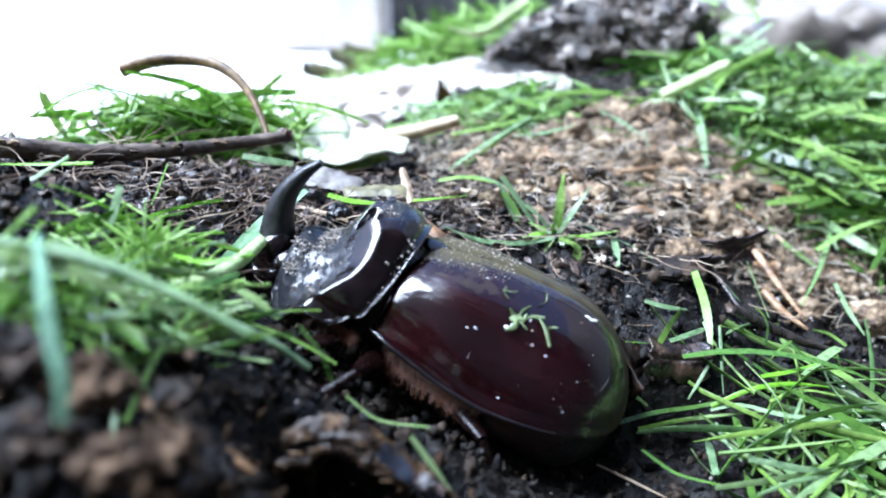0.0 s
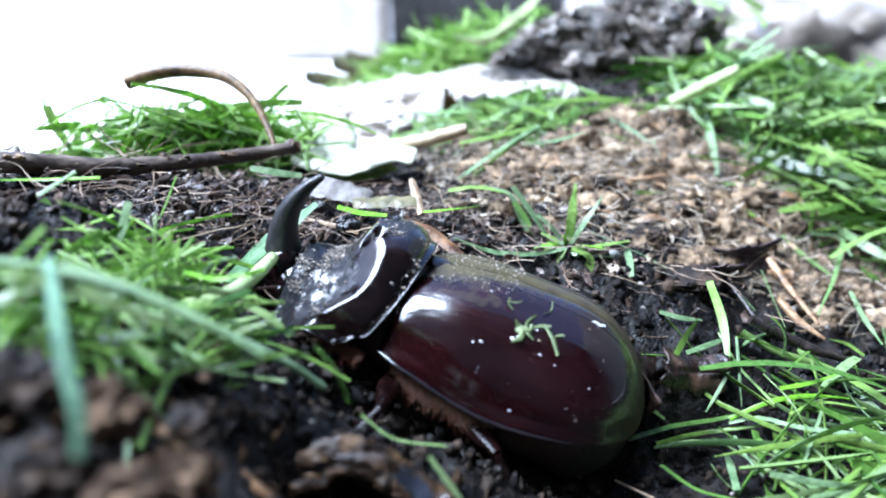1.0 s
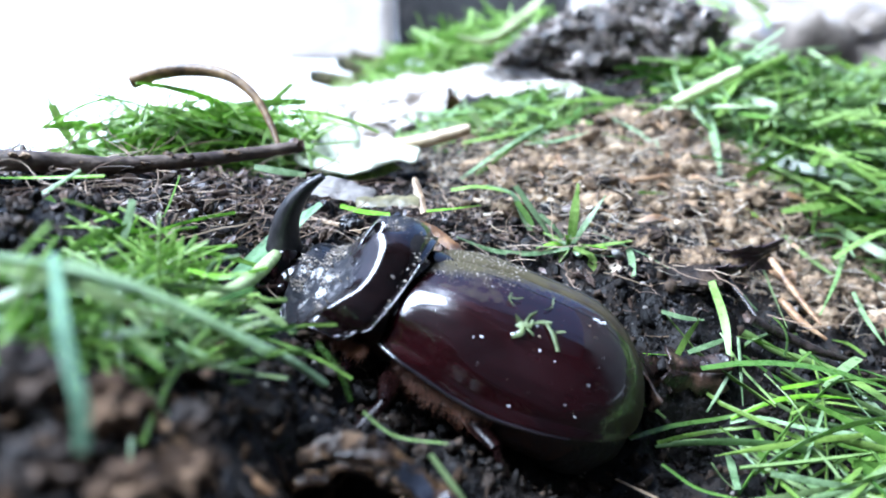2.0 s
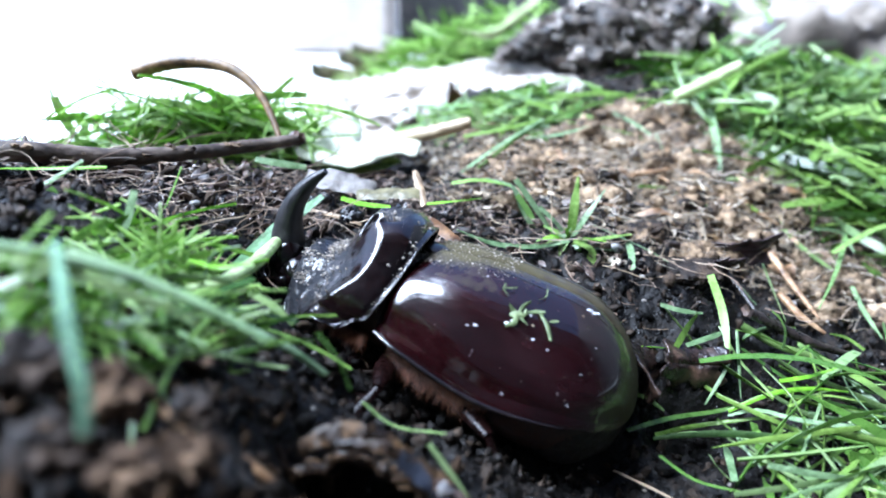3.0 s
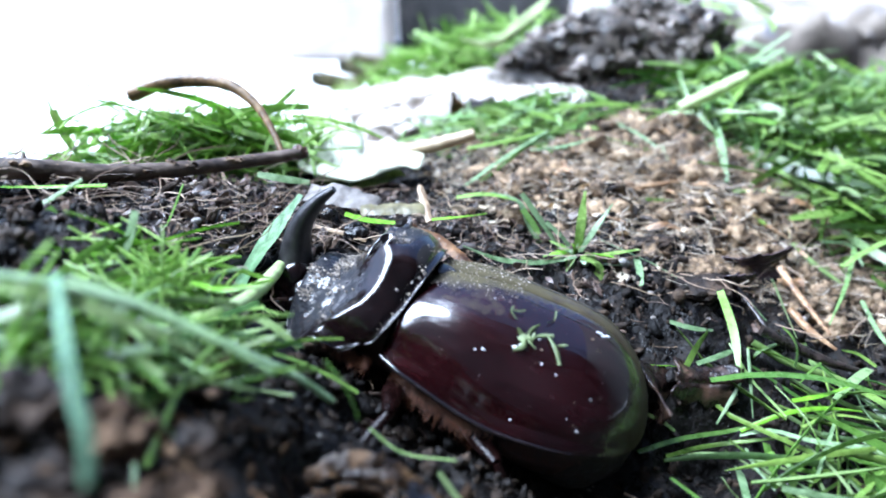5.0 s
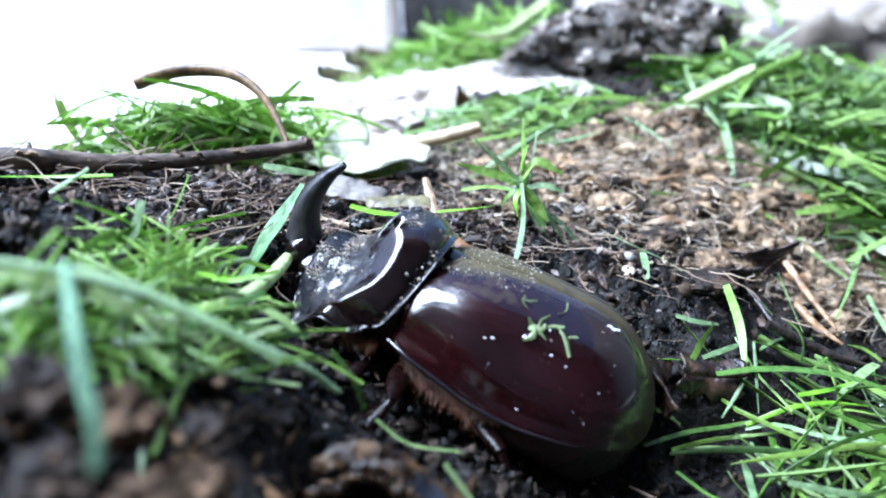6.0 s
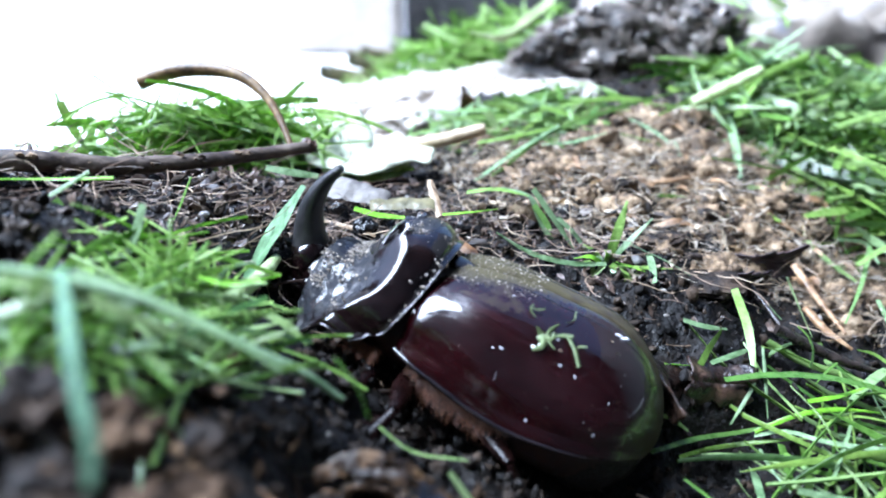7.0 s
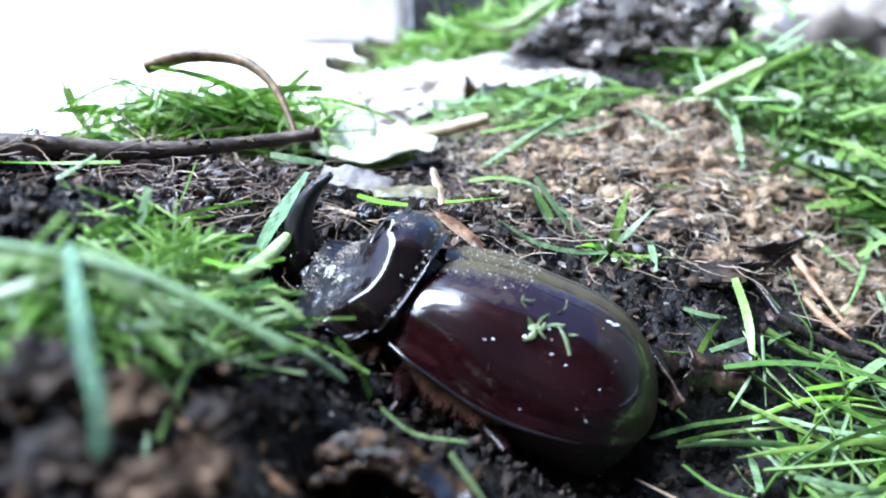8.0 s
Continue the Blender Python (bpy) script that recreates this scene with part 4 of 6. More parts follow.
    # legs
    fl = leg(b, "front_leg", (5.0, 4.6, 2.6), (3.6, 8.8, 3.2), (5.6, 11.4, 2.2), (5.8, 13.0, 1.2), 0.95, 3)
    ml = leg(b, "middle_leg", (-0.8, 6.0, 2.4), (-1.7, 12.2, 2.6), (-0.8, 14.4, 0.3), (-0.4, 15.8, -0.8), 0.72, 3)
    hl = leg(b, "hind_leg", (-8.0, 6.0, 1.8), (-12.2, 11.2, 2.4), (-16.0, 12.6, -1.6), (-18.0, 13.4, -3.0), 0.8, 3)
    fr = leg(b, "front_leg", (7.0, -4.6, 3.4), (8.6, -8.6, 3.6), (11.4, -10.6, 0.6), (12.8, -11.4, -1.2), 0.95, 3)
    mr = leg(b, "middle_leg", (-0.8, -6.0, 3.0), (1.2, -10.6, 3.4), (2.2, -13.6, -0.4), (3.4, -15.2, -1.8), 0.95, 3)
    hr = leg(b, "hind_leg", (-7.0, -6.0, 1.6), (-8.6, -10.4, 1.6), (-13.0, -12.6, -2.6), (-16.0, -13.4, -4.0), 1.1, 3)
    return b, front, head, fl, ml, mr


BEETLE_ROWS = [
    (0, -5.55, 65.57, 5.97, 5.09, -23.28, 165.26),
    (0.5, -5.56, 65.98, 5.33, 4.93, -20.79, 164.84),
    (1, -5.72, 66.15, 4.93, 4.92, -18.83, 165.02),
    (1.5, -5.72, 66.09, 5.18, 5.42, -19.06, 164.70),
    (3, -6.20, 66.46, 5.30, 6.29, -19.22, 163.57),
    (3.5, -6.15, 66.62, 5.17, 7.19, -18.71, 162.83),
    (4, -5.94, 66.57, 4.75, 5.81, -19.17, 163.01),
    (4.5, -6.21, 66.67, 4.74, 6.03, -18.71, 163.49),
    (6, -6.00, 66.80, 5.74, 5.68, -21.20, 162.66),
    (6.5, -5.93, 66.65, 5.87, 6.44, -21.87, 162.22),
    (7, -5.94, 66.62, 5.48, 5.52, -21.47, 163.48),
    (7.5, -6.14, 66.77, 4.79, 3.29, -20.38, 165.16),
    (8, -6.29, 66.99, 4.38, 3.89, -18.82, 164.32),
]
# the shield on the body and the head on the shield: turns in degrees, shifts in millimetres
SHIELD_ROWS = [
    (0, 0.55, -1.97, 3.05, 0.51, 0.32, -0.11),
    (0.5, 0.13, -6.45, 3.93, 0.74, 0.33, -0.08),
    (1, 0.31, -7.33, 3.69, 0.66, 0.3, -0.08),
    (1.5, 0.91, -5.86, 3.76, 0.59, 0.35, -0.08),
    (3, 0.0, 0.0, 0.0, 0.0, 0.0, 0.0),
    (3.5, -0.34, 0.56, -1.1, -0.24, -0.05, -0.05),
    (4, -0.39, -2.17, 0.96, 0.11, 0.06, -0.0),
    (4.5, -0.21, -3.34, 0.67, -0.02, 0.12, -0.09),
    (6, -1.37, -4.62, 1.16, 0.22, 0.04, -0.02),
    (6.5, -1.96, -4.42, -0.7, 0.18, -0.11, -0.07),
    (7, -1.75, -4.34, -0.46, 0.28, -0.07, -0.08),
    (7.5, 0.69, -3.35, 0.84, 0.42, 0.07, -0.35),
    (8, -0.55, -0.97, 2.19, 0.49, 0.04, 0.08),
]
HEAD_ROWS = [
    (0, -0.78, 2.52, 0.4, -0.45, -0.04, -0.15),
    (0.5, -3.15, 6.08, 0.35, -0.44, -0.14, -0.13),
    (1, -1.01, 6.23, 0.82, -0.47, -0.09, 0.21),
    (1.5, -0.8, 5.66, 0.77, -0.34, -0.06, 0.16),
    (3, 0.0, 0.0, 0.0, 0.0, 0.0, 0.0),
    (3.5, 0.48, 1.05, 0.39, -0.13, 0.01, 0.13),
    (4, 1.36, 5.27, 1.62, -0.35, 0.1, 0.17),
    (4.5, 1.31, 3.96, 1.55, -0.58, 0.1, -0.1),
    (6, 1.15, 5.95, 1.61, -0.39, 0.08, 0.14),
    (6.5, 0.6, 4.41, 1.09, -0.33, 0.03, 0.11),
    (7, -3.99, 10.53, 0.88, -0.32, -0.22, 0.4),
    (7.5, 3.48, 7.69, 2.87, -0.32, 0.26, 0.61),
    (8, -0.4, 5.12, 0.84, -0.38, -0.04, 0.15),
]


def about(point, turn, shift=(0, 0, 0)):
    """A turn, in degrees, about a point in millimetres, and a shift."""
    p = Vector(point) * MM
    return Matrix.Translation(Vector(shift) * MM) @ Matrix.Translation(p) @ pose(0, 0, 0, *turn) @ Matrix.Translation(-p)


def body_pose(row):
    t, x, y, z, a, b, c = row
    return pose(x * MM, y * MM, z * MM, a, b, c)


# ---- things on the heap ----
LABELS = {
    "grass_blade": "fresh green cut grass blade lying on the heap",
    "fresh_lime_grass": "bright lime-green cut grass blade",
    "pale_blade_underside": "silvery pale green underside of a cut grass blade",
    "blue_green_blade": "blue-green grass blade hanging in front of the lens",
    "dry_straw": "dry straw-coloured grass blade on the soil",
}
COUNT = [0]


def blade(points, width, material, tip=0.4, fold=0.3):
    COUNT[0] += 1
    rng = np.random.default_rng(COUNT[0])
    p = np.array(points, float)
    width *= 0.68 if p[0][0] > 12 else 0.9
    base = p[0].copy()
    tilt = rng.normal(0, 22)
    ob = linked("grass_clipping", ribbon(p - base, width, fold, 0.1, (tilt, tilt + rng.normal(0, 30)), tip if tip != 0.4 else rng.uniform(0.2, 0.85), rings=14, up=(0, -0.35, 0.94)), material, sharp=75)
    c = spline(p - base, 12)
    part("midrib", tube(c + np.array((0, -0.03, 0.02)), [0.05 * width, 0.04 * width, 0.02 * width], 5, 12), material, ob)
    ob.location = base * MM
    return tagged(ob, LABELS[material.name], "grass clipping", "loose grass clippings")


def twig(points, width):
    t = tagged(new("twig"), "dark brown fallen twig lying on the soil", "twig")
    part("shaft", tube(points, [width * 0.58, width * 0.52, width * 0.44, width * 0.36], 14, 60, 0.9, 0.045, 5), TWIG, t)
    rng = np.random.default_rng(77)
    line = spline(np.array(points, float), 80)
    bits = [lump(line[rng.integers(2, 78)] + np.array([rng.normal(0, 0.4), rng.normal(-0.35, 0.3) * width, rng.uniform(0.1, 0.5) * width]), (0.12 + 0.4 * rng.random() ** 2) * np.array([1.3, 0.8, 0.6]), i, 2, 0.4) for i in range(26)]
    tagged(part("bark_litter", joined(bits), MATTED, t, "loose flakes and soil on the bark"), kind="stuff")
    part("broken_end", joined([lump(np.array(points[-1]) + (0.2 * k - 0.4, 0.1, 0.2 * (k % 2)), (0.6, 0.5, 0.7), k, 2, 0.2) for k in range(5)]), BARK, t)
    return t


def twig_bud(points, width):
    part("bud", tube(points, [width * 0.5, width * 0.45, width * 0.1], 8, 8), TWIG, bpy.data.objects["twig"])


def stem(points, thick, thin):
    t = tagged(new("dry_stem"), "arched brown dry stem rising from the twig", "stem")
    points = np.array(points, float)
    base = points[-1].copy()
    t.location = base * MM
    points = points - base
    part("stalk", tube(points, [thick * 0.5, thick * 0.47, thick * 0.4, thin * 0.6, thin * 0.42], 14, 44, 1.0, 0.0, 2), STEM, t)
    p = np.array(points[0], float)
    d = p - np.array(points[1], float)
    d /= np.linalg.norm(d)
    part("cut_end", tube([p - d * 0.1, p + d * 0.12], [thick * 0.47, thick * 0.36], 14, 4), STRAW, t, "pale cut end")
    return t


STALK_LABELS = {"pale_green_stalk": "thick pale yellow-green cut stalk", "cream_dry_stalk": "cream-coloured dry cut stalk beside the pale leaf", "green_grass_stalk": "long green grass stalk arching over the soil"}


def stalk(points, width, material):
    p = np.array(points, float)
    base = p[0].copy()
    t = tagged(new("plant_stalk"), STALK_LABELS[material.name], "stalk")
    t.location = base * MM
    part("shaft", tube(p - base, [width * 0.45, width * 0.5, width * 0.5, width * 0.4], 14, 40, 0.8, 0.01, 3), material, t)
    e = p[-1] - p[-2]
    e /= np.linalg.norm(e)
    part("cut_end", tube([p[-1] - base - e * 0.05, p[-1] - base + e * 0.1], [width * 0.38, width * 0.3], 12, 4, 0.8), CREAM, t)
    return t


def root(points, width, material):
    p = np.array(points, float)
    COUNT[0] += 1
    sh = [tube(p, [width * 0.5, width * 0.45, width * 0.2], 10, 30, 0.8, 0.06, COUNT[0])]
    ob = linked("root_piece", joined(sh), material)
    return tagged(ob, "wet black root on the soil" if material is BARKWET else "orange-brown dead stalk piece", "root")


def strip(points, width, material=None):
    COUNT[0] += 1
    ob = linked("bark_strip", ribbon(points, width, 0.5, 0.35, (-25, 10), 0.7, rings=26, up=(0, -0.5, 0.85)), material or BARK)
    v = np.zeros(len(ob.data.vertices) * 3)
    ob.data.vertices.foreach_get("co", v)
    v = v.reshape(-1, 3)
    rng = np.random.default_rng(COUNT[0])
    v += rng.normal(0, 0.09 * MM, v.shape)
    ob.data.vertices.foreach_set("co", v.ravel())
    return tagged(ob, "torn orange-brown bark strip over a dark hole", "bark")


FLATS = {
    "grey_dead_leaf": ("dead_leaf", "pale grey-beige dead leaf pressed into the soil", "leaf"),
    "olive_leaf_flake": ("leaf_flake", "flat dull olive leaf flake behind the beetle", "leaf"),
    "dry_straw": ("straw_strip", "pale pinkish-brown strip of dry straw", "straw"),
    "orange_dry_husk": ("husk_strip", "pointed orange-brown dry husk behind the beetle", "husk"),
    "blue_black_flake": ("bark_flake", "blue-black wet flake of bark", "bark"),
    "charred_wood": ("wood_crumb", "black glistening lump of rotted wood", "wood"),
}


def flat(points, width, material, tip=0.8, fold=0.05, ragged=0.12, twist=(0, 0)):
    """A flat dead scrap with torn edges."""
    COUNT[0] += 1
    name, label, category = FLATS[material.name]
    v, f, uv = ribbon(points, width, fold, 0.25, twist, tip, 0.8, rings=24, up=(0, -0.35, 0.94))
    v = np.array([q + np.array(noise.noise_vector(Vector(q) * 0.9)) * ragged * min(3, width) + np.array(noise.noise_vector(Vector(q) * 2.6)) * 0.35 * ragged * min(2, width) for q in v])
    return tagged(linked(name, (v, f, uv), material, sharp=70), label, category)


def char(points, size):
    name, label, category = FLATS["charred_wood"]
    ob = rock(name, label, category, points[0], (size, size * 0.8, size * 0.9), CHAR, 4, 0.4, 2.2)
    return ob


def curled(name, label, category, centre, size, material, turn, curl=0.6, lobes=5, notch=0.18, thick=0.15, sub=22, seed=0):
    """A leaf or flake: a lobed, curling sheet with a midrib, about as wide as twice size."""
    rng = np.random.default_rng(seed)
    ph = rng.uniform(0, 6.28, 3)

    def at(u, v):
        th = v * 2 * np.pi
        r = u * (1 + notch * np.sin(lobes * th + ph[0]) + 0.5 * notch * np.sin((2 * lobes + 1) * th + ph[1]))
        x, y = r * np.cos(th), 0.62 * r * np.sin(th)
        z = curl * (x * x * 0.35 - y * y * 0.9) + 0.05 * np.sin(7 * x + ph[2]) * np.cos(5 * y) - 0.06 * np.exp(-((y / 0.06) ** 2))
        return np.stack([x, y, z], -1) * size

    v, f, uv = sheet(at, sub, sub * 3)
    ob = linked(name, (v, f, uv), material, sharp=80)
    ob.matrix_world = pose(centre[0] * MM, centre[1] * MM, centre[2] * MM, *turn)
    thicken(ob, thick, 0)
    if sub >= 18:
        x = np.linspace(-0.92, 0.92, 9)
        rib = np.stack([x, 0 * x, curl * x * x * 0.35 - 0.06 + 0.05 * np.sin(7 * x + ph[2])], 1) * size
        part("midrib", tube(rib, [0.035 * size, 0.025 * size, 0.008 * size], 8, 24), material, ob)
    return tagged(ob, label, category)


def chip(points, size):
    COUNT[0] += 1
    k = COUNT[0]
    return curled("bark_chip", "curled dark brown bark chip", "bark chip", points[0], size * 1.3, BARK, (50 + 13 * k % 40, 10, 37 * k % 90), 1.0, 4, 0.22, 0.25, 14, k)


def purple(points, size):
    COUNT[0] += 1
    return curled("rotten_leaf", "wet dark purple rotten leaf", "leaf", points[0], size, DARKLEAF, (62, 20, 30 + COUNT[0]), 0.7, 5, 0.3, 0.12, 18, COUNT[0])


def rock(name, label, category, centre, size, material, sub=3, rough=0.28, wave=1.6):
    COUNT[0] += 1
    ob = linked(name, lump((0, 0, 0), size, COUNT[0], sub, rough, wave), material, sharp=60)
    ob.location = np.array(centre) * MM
    return tagged(ob, label, category)


def slab(points, size):
    return rock("soil_slab", "flat grey-brown slab of pressed soil", "soil", points[0], (size, size * 0.8, size * 0.25), MULCH, 4, 0.3)


def clod(points, size):
    c = np.array(points[0])
    ob = rock("soil_clod", "large dark clod of crumbly soil", "soil clod", c, (size, size, size * 0.85), CLODSOIL, 4, 0.35, 3.6)
    rng = np.random.default_rng(COUNT[0])
    sh = []
    for i in range(320):
        d = rng.normal(size=3)
        d /= np.linalg.norm(d)
        sh.append(lump(d * size * rng.uniform(0.85, 1.05) * np.array([1, 1, 0.85]), (0.4 + 1.6 * rng.random() ** 2) * np.array([1, 0.8, 0.7]), i, 2, 0.4))
    tagged(part("crumb_cover", joined(sh), CLODCRUMB, ob), kind="stuff")
    return ob


def husk(points, size):
    c = np.array(points[0]) - (0, 0, size * 0.5)
    # the lump's paleness imitates sun on the debris
    return rock("pale_husk", "dry crumpled husk lump, strong sun put into its pale colour", "husk", c, (size * 1.7, size * 1.3, size * 0.62), HUSK, 4, 0.3, 2.2)


def stone(points, size):
    c = np.array(points[0])
    c[2] = FLOOR_Z + size * 0.8
    return rock("stone", "beige weathered stone on the floor behind the heap", "stone", c, (size * 2.8, size * 1.3, (points[0][2] - FLOOR_Z) * 0.75 + size * 0.3), STONE, 4, 0.3, 1.8)


def debris(points, size):
    return curled("leaf_fragment", "olive-brown dry leaf fragment", "leaf", points[0], size * 2.0, OLIVE, (35, 15, 40 * COUNT[0] % 180), 0.8, 4, 0.25, 0.2, 14, COUNT[0])


def near_clod(points, size):
    ob = rock("soil_clod", "brown moist clod of compost", "soil clod", np.array(points[0]) - (0, 0, size * 1.2), (size * 1.2, size * 1.0, size * 0.9), (MULCH, TANCLOD)[COUNT[0] % 2], 4, 0.55, 2.2)
    rng = np.random.default_rng(COUNT[0])
    for k in range(9):
        d = rng.normal(size=3) * (1, 0.8, 1) + (0, -0.6, 0.3)
        d *= np.array((1.15, 0.95, 0.85)) * size / np.linalg.norm(d)
        part("crumb", lump(d, size * (0.1 + 0.2 * rng.random() ** 2) * np.array((1.4, 0.8, 0.7)), k, 2, 0.3), (ROTTED, TANCLOD, CRUMB)[k % 3], ob)
    return ob


def pebble(points, size):
    return rock("pebble", "small pale rounded pebble in the soil", "pebble", points[0], (size, size * 0.85, size * 0.7), GRIT if points[0][1] > 50 else TANCLOD, 3, 0.2)


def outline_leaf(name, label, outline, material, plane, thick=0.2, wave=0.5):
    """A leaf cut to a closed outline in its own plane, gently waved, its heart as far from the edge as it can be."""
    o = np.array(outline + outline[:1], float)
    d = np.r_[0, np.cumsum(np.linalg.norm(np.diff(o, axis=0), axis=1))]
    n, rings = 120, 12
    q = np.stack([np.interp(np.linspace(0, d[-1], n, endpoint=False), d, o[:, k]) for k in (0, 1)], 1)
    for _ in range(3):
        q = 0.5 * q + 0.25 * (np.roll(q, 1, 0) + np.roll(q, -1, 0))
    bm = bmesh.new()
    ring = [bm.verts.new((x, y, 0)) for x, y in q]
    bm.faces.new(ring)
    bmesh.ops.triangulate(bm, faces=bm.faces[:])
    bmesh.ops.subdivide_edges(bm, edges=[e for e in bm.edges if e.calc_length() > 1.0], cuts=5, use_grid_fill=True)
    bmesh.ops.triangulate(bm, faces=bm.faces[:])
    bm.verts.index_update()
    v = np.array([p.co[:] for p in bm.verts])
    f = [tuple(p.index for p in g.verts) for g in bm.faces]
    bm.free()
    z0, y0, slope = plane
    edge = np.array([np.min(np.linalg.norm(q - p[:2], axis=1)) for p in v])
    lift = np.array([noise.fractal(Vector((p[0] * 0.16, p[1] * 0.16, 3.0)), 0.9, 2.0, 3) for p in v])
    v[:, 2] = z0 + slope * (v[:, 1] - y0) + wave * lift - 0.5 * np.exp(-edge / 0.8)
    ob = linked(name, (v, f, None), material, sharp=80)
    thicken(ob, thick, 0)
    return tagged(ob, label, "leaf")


def build_leaves():
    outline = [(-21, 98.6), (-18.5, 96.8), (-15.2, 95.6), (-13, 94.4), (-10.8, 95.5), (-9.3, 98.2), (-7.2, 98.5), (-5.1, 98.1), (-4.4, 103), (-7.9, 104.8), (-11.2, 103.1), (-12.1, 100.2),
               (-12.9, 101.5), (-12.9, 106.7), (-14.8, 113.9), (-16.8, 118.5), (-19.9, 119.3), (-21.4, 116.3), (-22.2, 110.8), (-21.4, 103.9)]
    # its paleness paints in the sun that falls on it
    outline_leaf("pale_leaf", "broad leaf with a torn notch, strong sun put into its pale colour", outline, LEAF, (16.0, 103.0, 0.12))
    line = [(-19.5, 118.0, 18.0), (-18.0, 108.0, 16.9), (-16.5, 99.0, 15.9)]
    part("midrib", tube(line, [0.3, 0.22, 0.1], 8, 24), LEAF, bpy.data.objects["pale_leaf"])
    # added sheet that stands in for the same leaf's green lower margin
    under = [(-14.5, 96.5), (-11, 96.0), (-8.6, 98.4), (-7.0, 99.5), (-8.5, 103), (-13, 103)]
    outline_leaf("green_leaf", "green underside of the pale leaf, added as its own sheet", under, TUFTGREEN, (14.0, 100.0, 0.05), 0.15)
    far = ribbon([(1.0, 160.0, 22.0), (4.0, 158.0, 21.2), (7.0, 157.0, 20.6), (10.8, 157.0, 22.8), (14.5, 157.5, 26.0), (18.0, 158.5, 29.4)], 9.0, 0.25, 0.3, (2, -8), 0.4, 0.3, rings=30, up=(0.1, 0.1, 1))
    ob = tagged(linked("curled_leaf", far, FARLEAF, sharp=80), "pale green curled leaf rising over a dark clod", "leaf")
    part("midrib", tube([(4.0, 157.5, 21.3), (10.8, 156.8, 22.9), (17.0, 158.0, 28.4)], [0.3, 0.25, 0.1], 8, 20), FARLEAF, ob)


FARLEAF = surface("yellow_green_leaf", [(0.17, 0.22, 0.07), (0.3, 0.34, 0.16)], rough=(0.35, 0.55), scale=200, bump=0.15, bump_scale=900, translucent=0.25)
OLIVEGREEN = surface("dull_green_shred", [(0.07, 0.1, 0.03), (0.16, 0.2, 0.085)], rough=(0.4, 0.6), scale=900)
CLODSOIL = surface("grey_crumbly_soil", [(0.006, 0.005, 0.004), (0.035, 0.026, 0.019), (0.13, 0.105, 0.082)], rough=(0.4, 0.8), scale=350, bump=0.8, bump_scale=900)
CLODCRUMB = surface("clod_crumb", [(0.008, 0.006, 0.0045), (0.05, 0.036, 0.025), (0.12, 0.09, 0.066), (0.32, 0.28, 0.25), (0.015, 0.011, 0.008)], rough=(0.35, 0.7), scale=1200, bump=0.2, bump_scale=3000, pick="island", vary=0.4)


def hollow_bark(points, radius):
    """A broken, hollow piece of bark, its dark mouth open to the front."""
    rng = np.random.default_rng(31)
    jag = np.convolve(rng.normal(0, 1, 44), np.ones(3) / 3, "same")

    def at(u, v):
        th = np.radians(195 - 215 * v)
        k = np.interp(v, np.linspace(0, 1, 44), jag)
        r = radius * (1 + 0.1 * np.sin(5 * th) + 0.06 * np.sin(11 * th + 1) + 0.05 * k * (1 - u))
        y = u * 4.2 - 0.55 * k * (1 - u) ** 3
        return np.stack([1.15 * r * np.cos(th), y, 0.95 * r * np.sin(th) - 0.95 * y], -1)

    ob = linked("hollow_bark", sheet(at, 16, 44), ORANGEBARK, sharp=80)
    ob.location = Vector(points[0]) * MM
    thicken(ob, 0.8, 0)
    sh = [tube(np.array([(a, -0.2, b), (a + 0.4 * c, -0.4, b + 0.3), (a + c, -0.2, b + 0.2)]), [0.12, 0.1, 0.04], 5, 6) for a, b, c in ((radius * math.cos(q) * 1.15, radius * math.sin(q), rng.normal(0, 0.9)) for q in np.linspace(0.1, 3.0, 16))]
    tagged(part("splinter", joined(sh), STRAWROOT, ob), kind="stuff")
    return tagged(ob, "hollow broken orange-brown bark with a dark mouth", "bark")


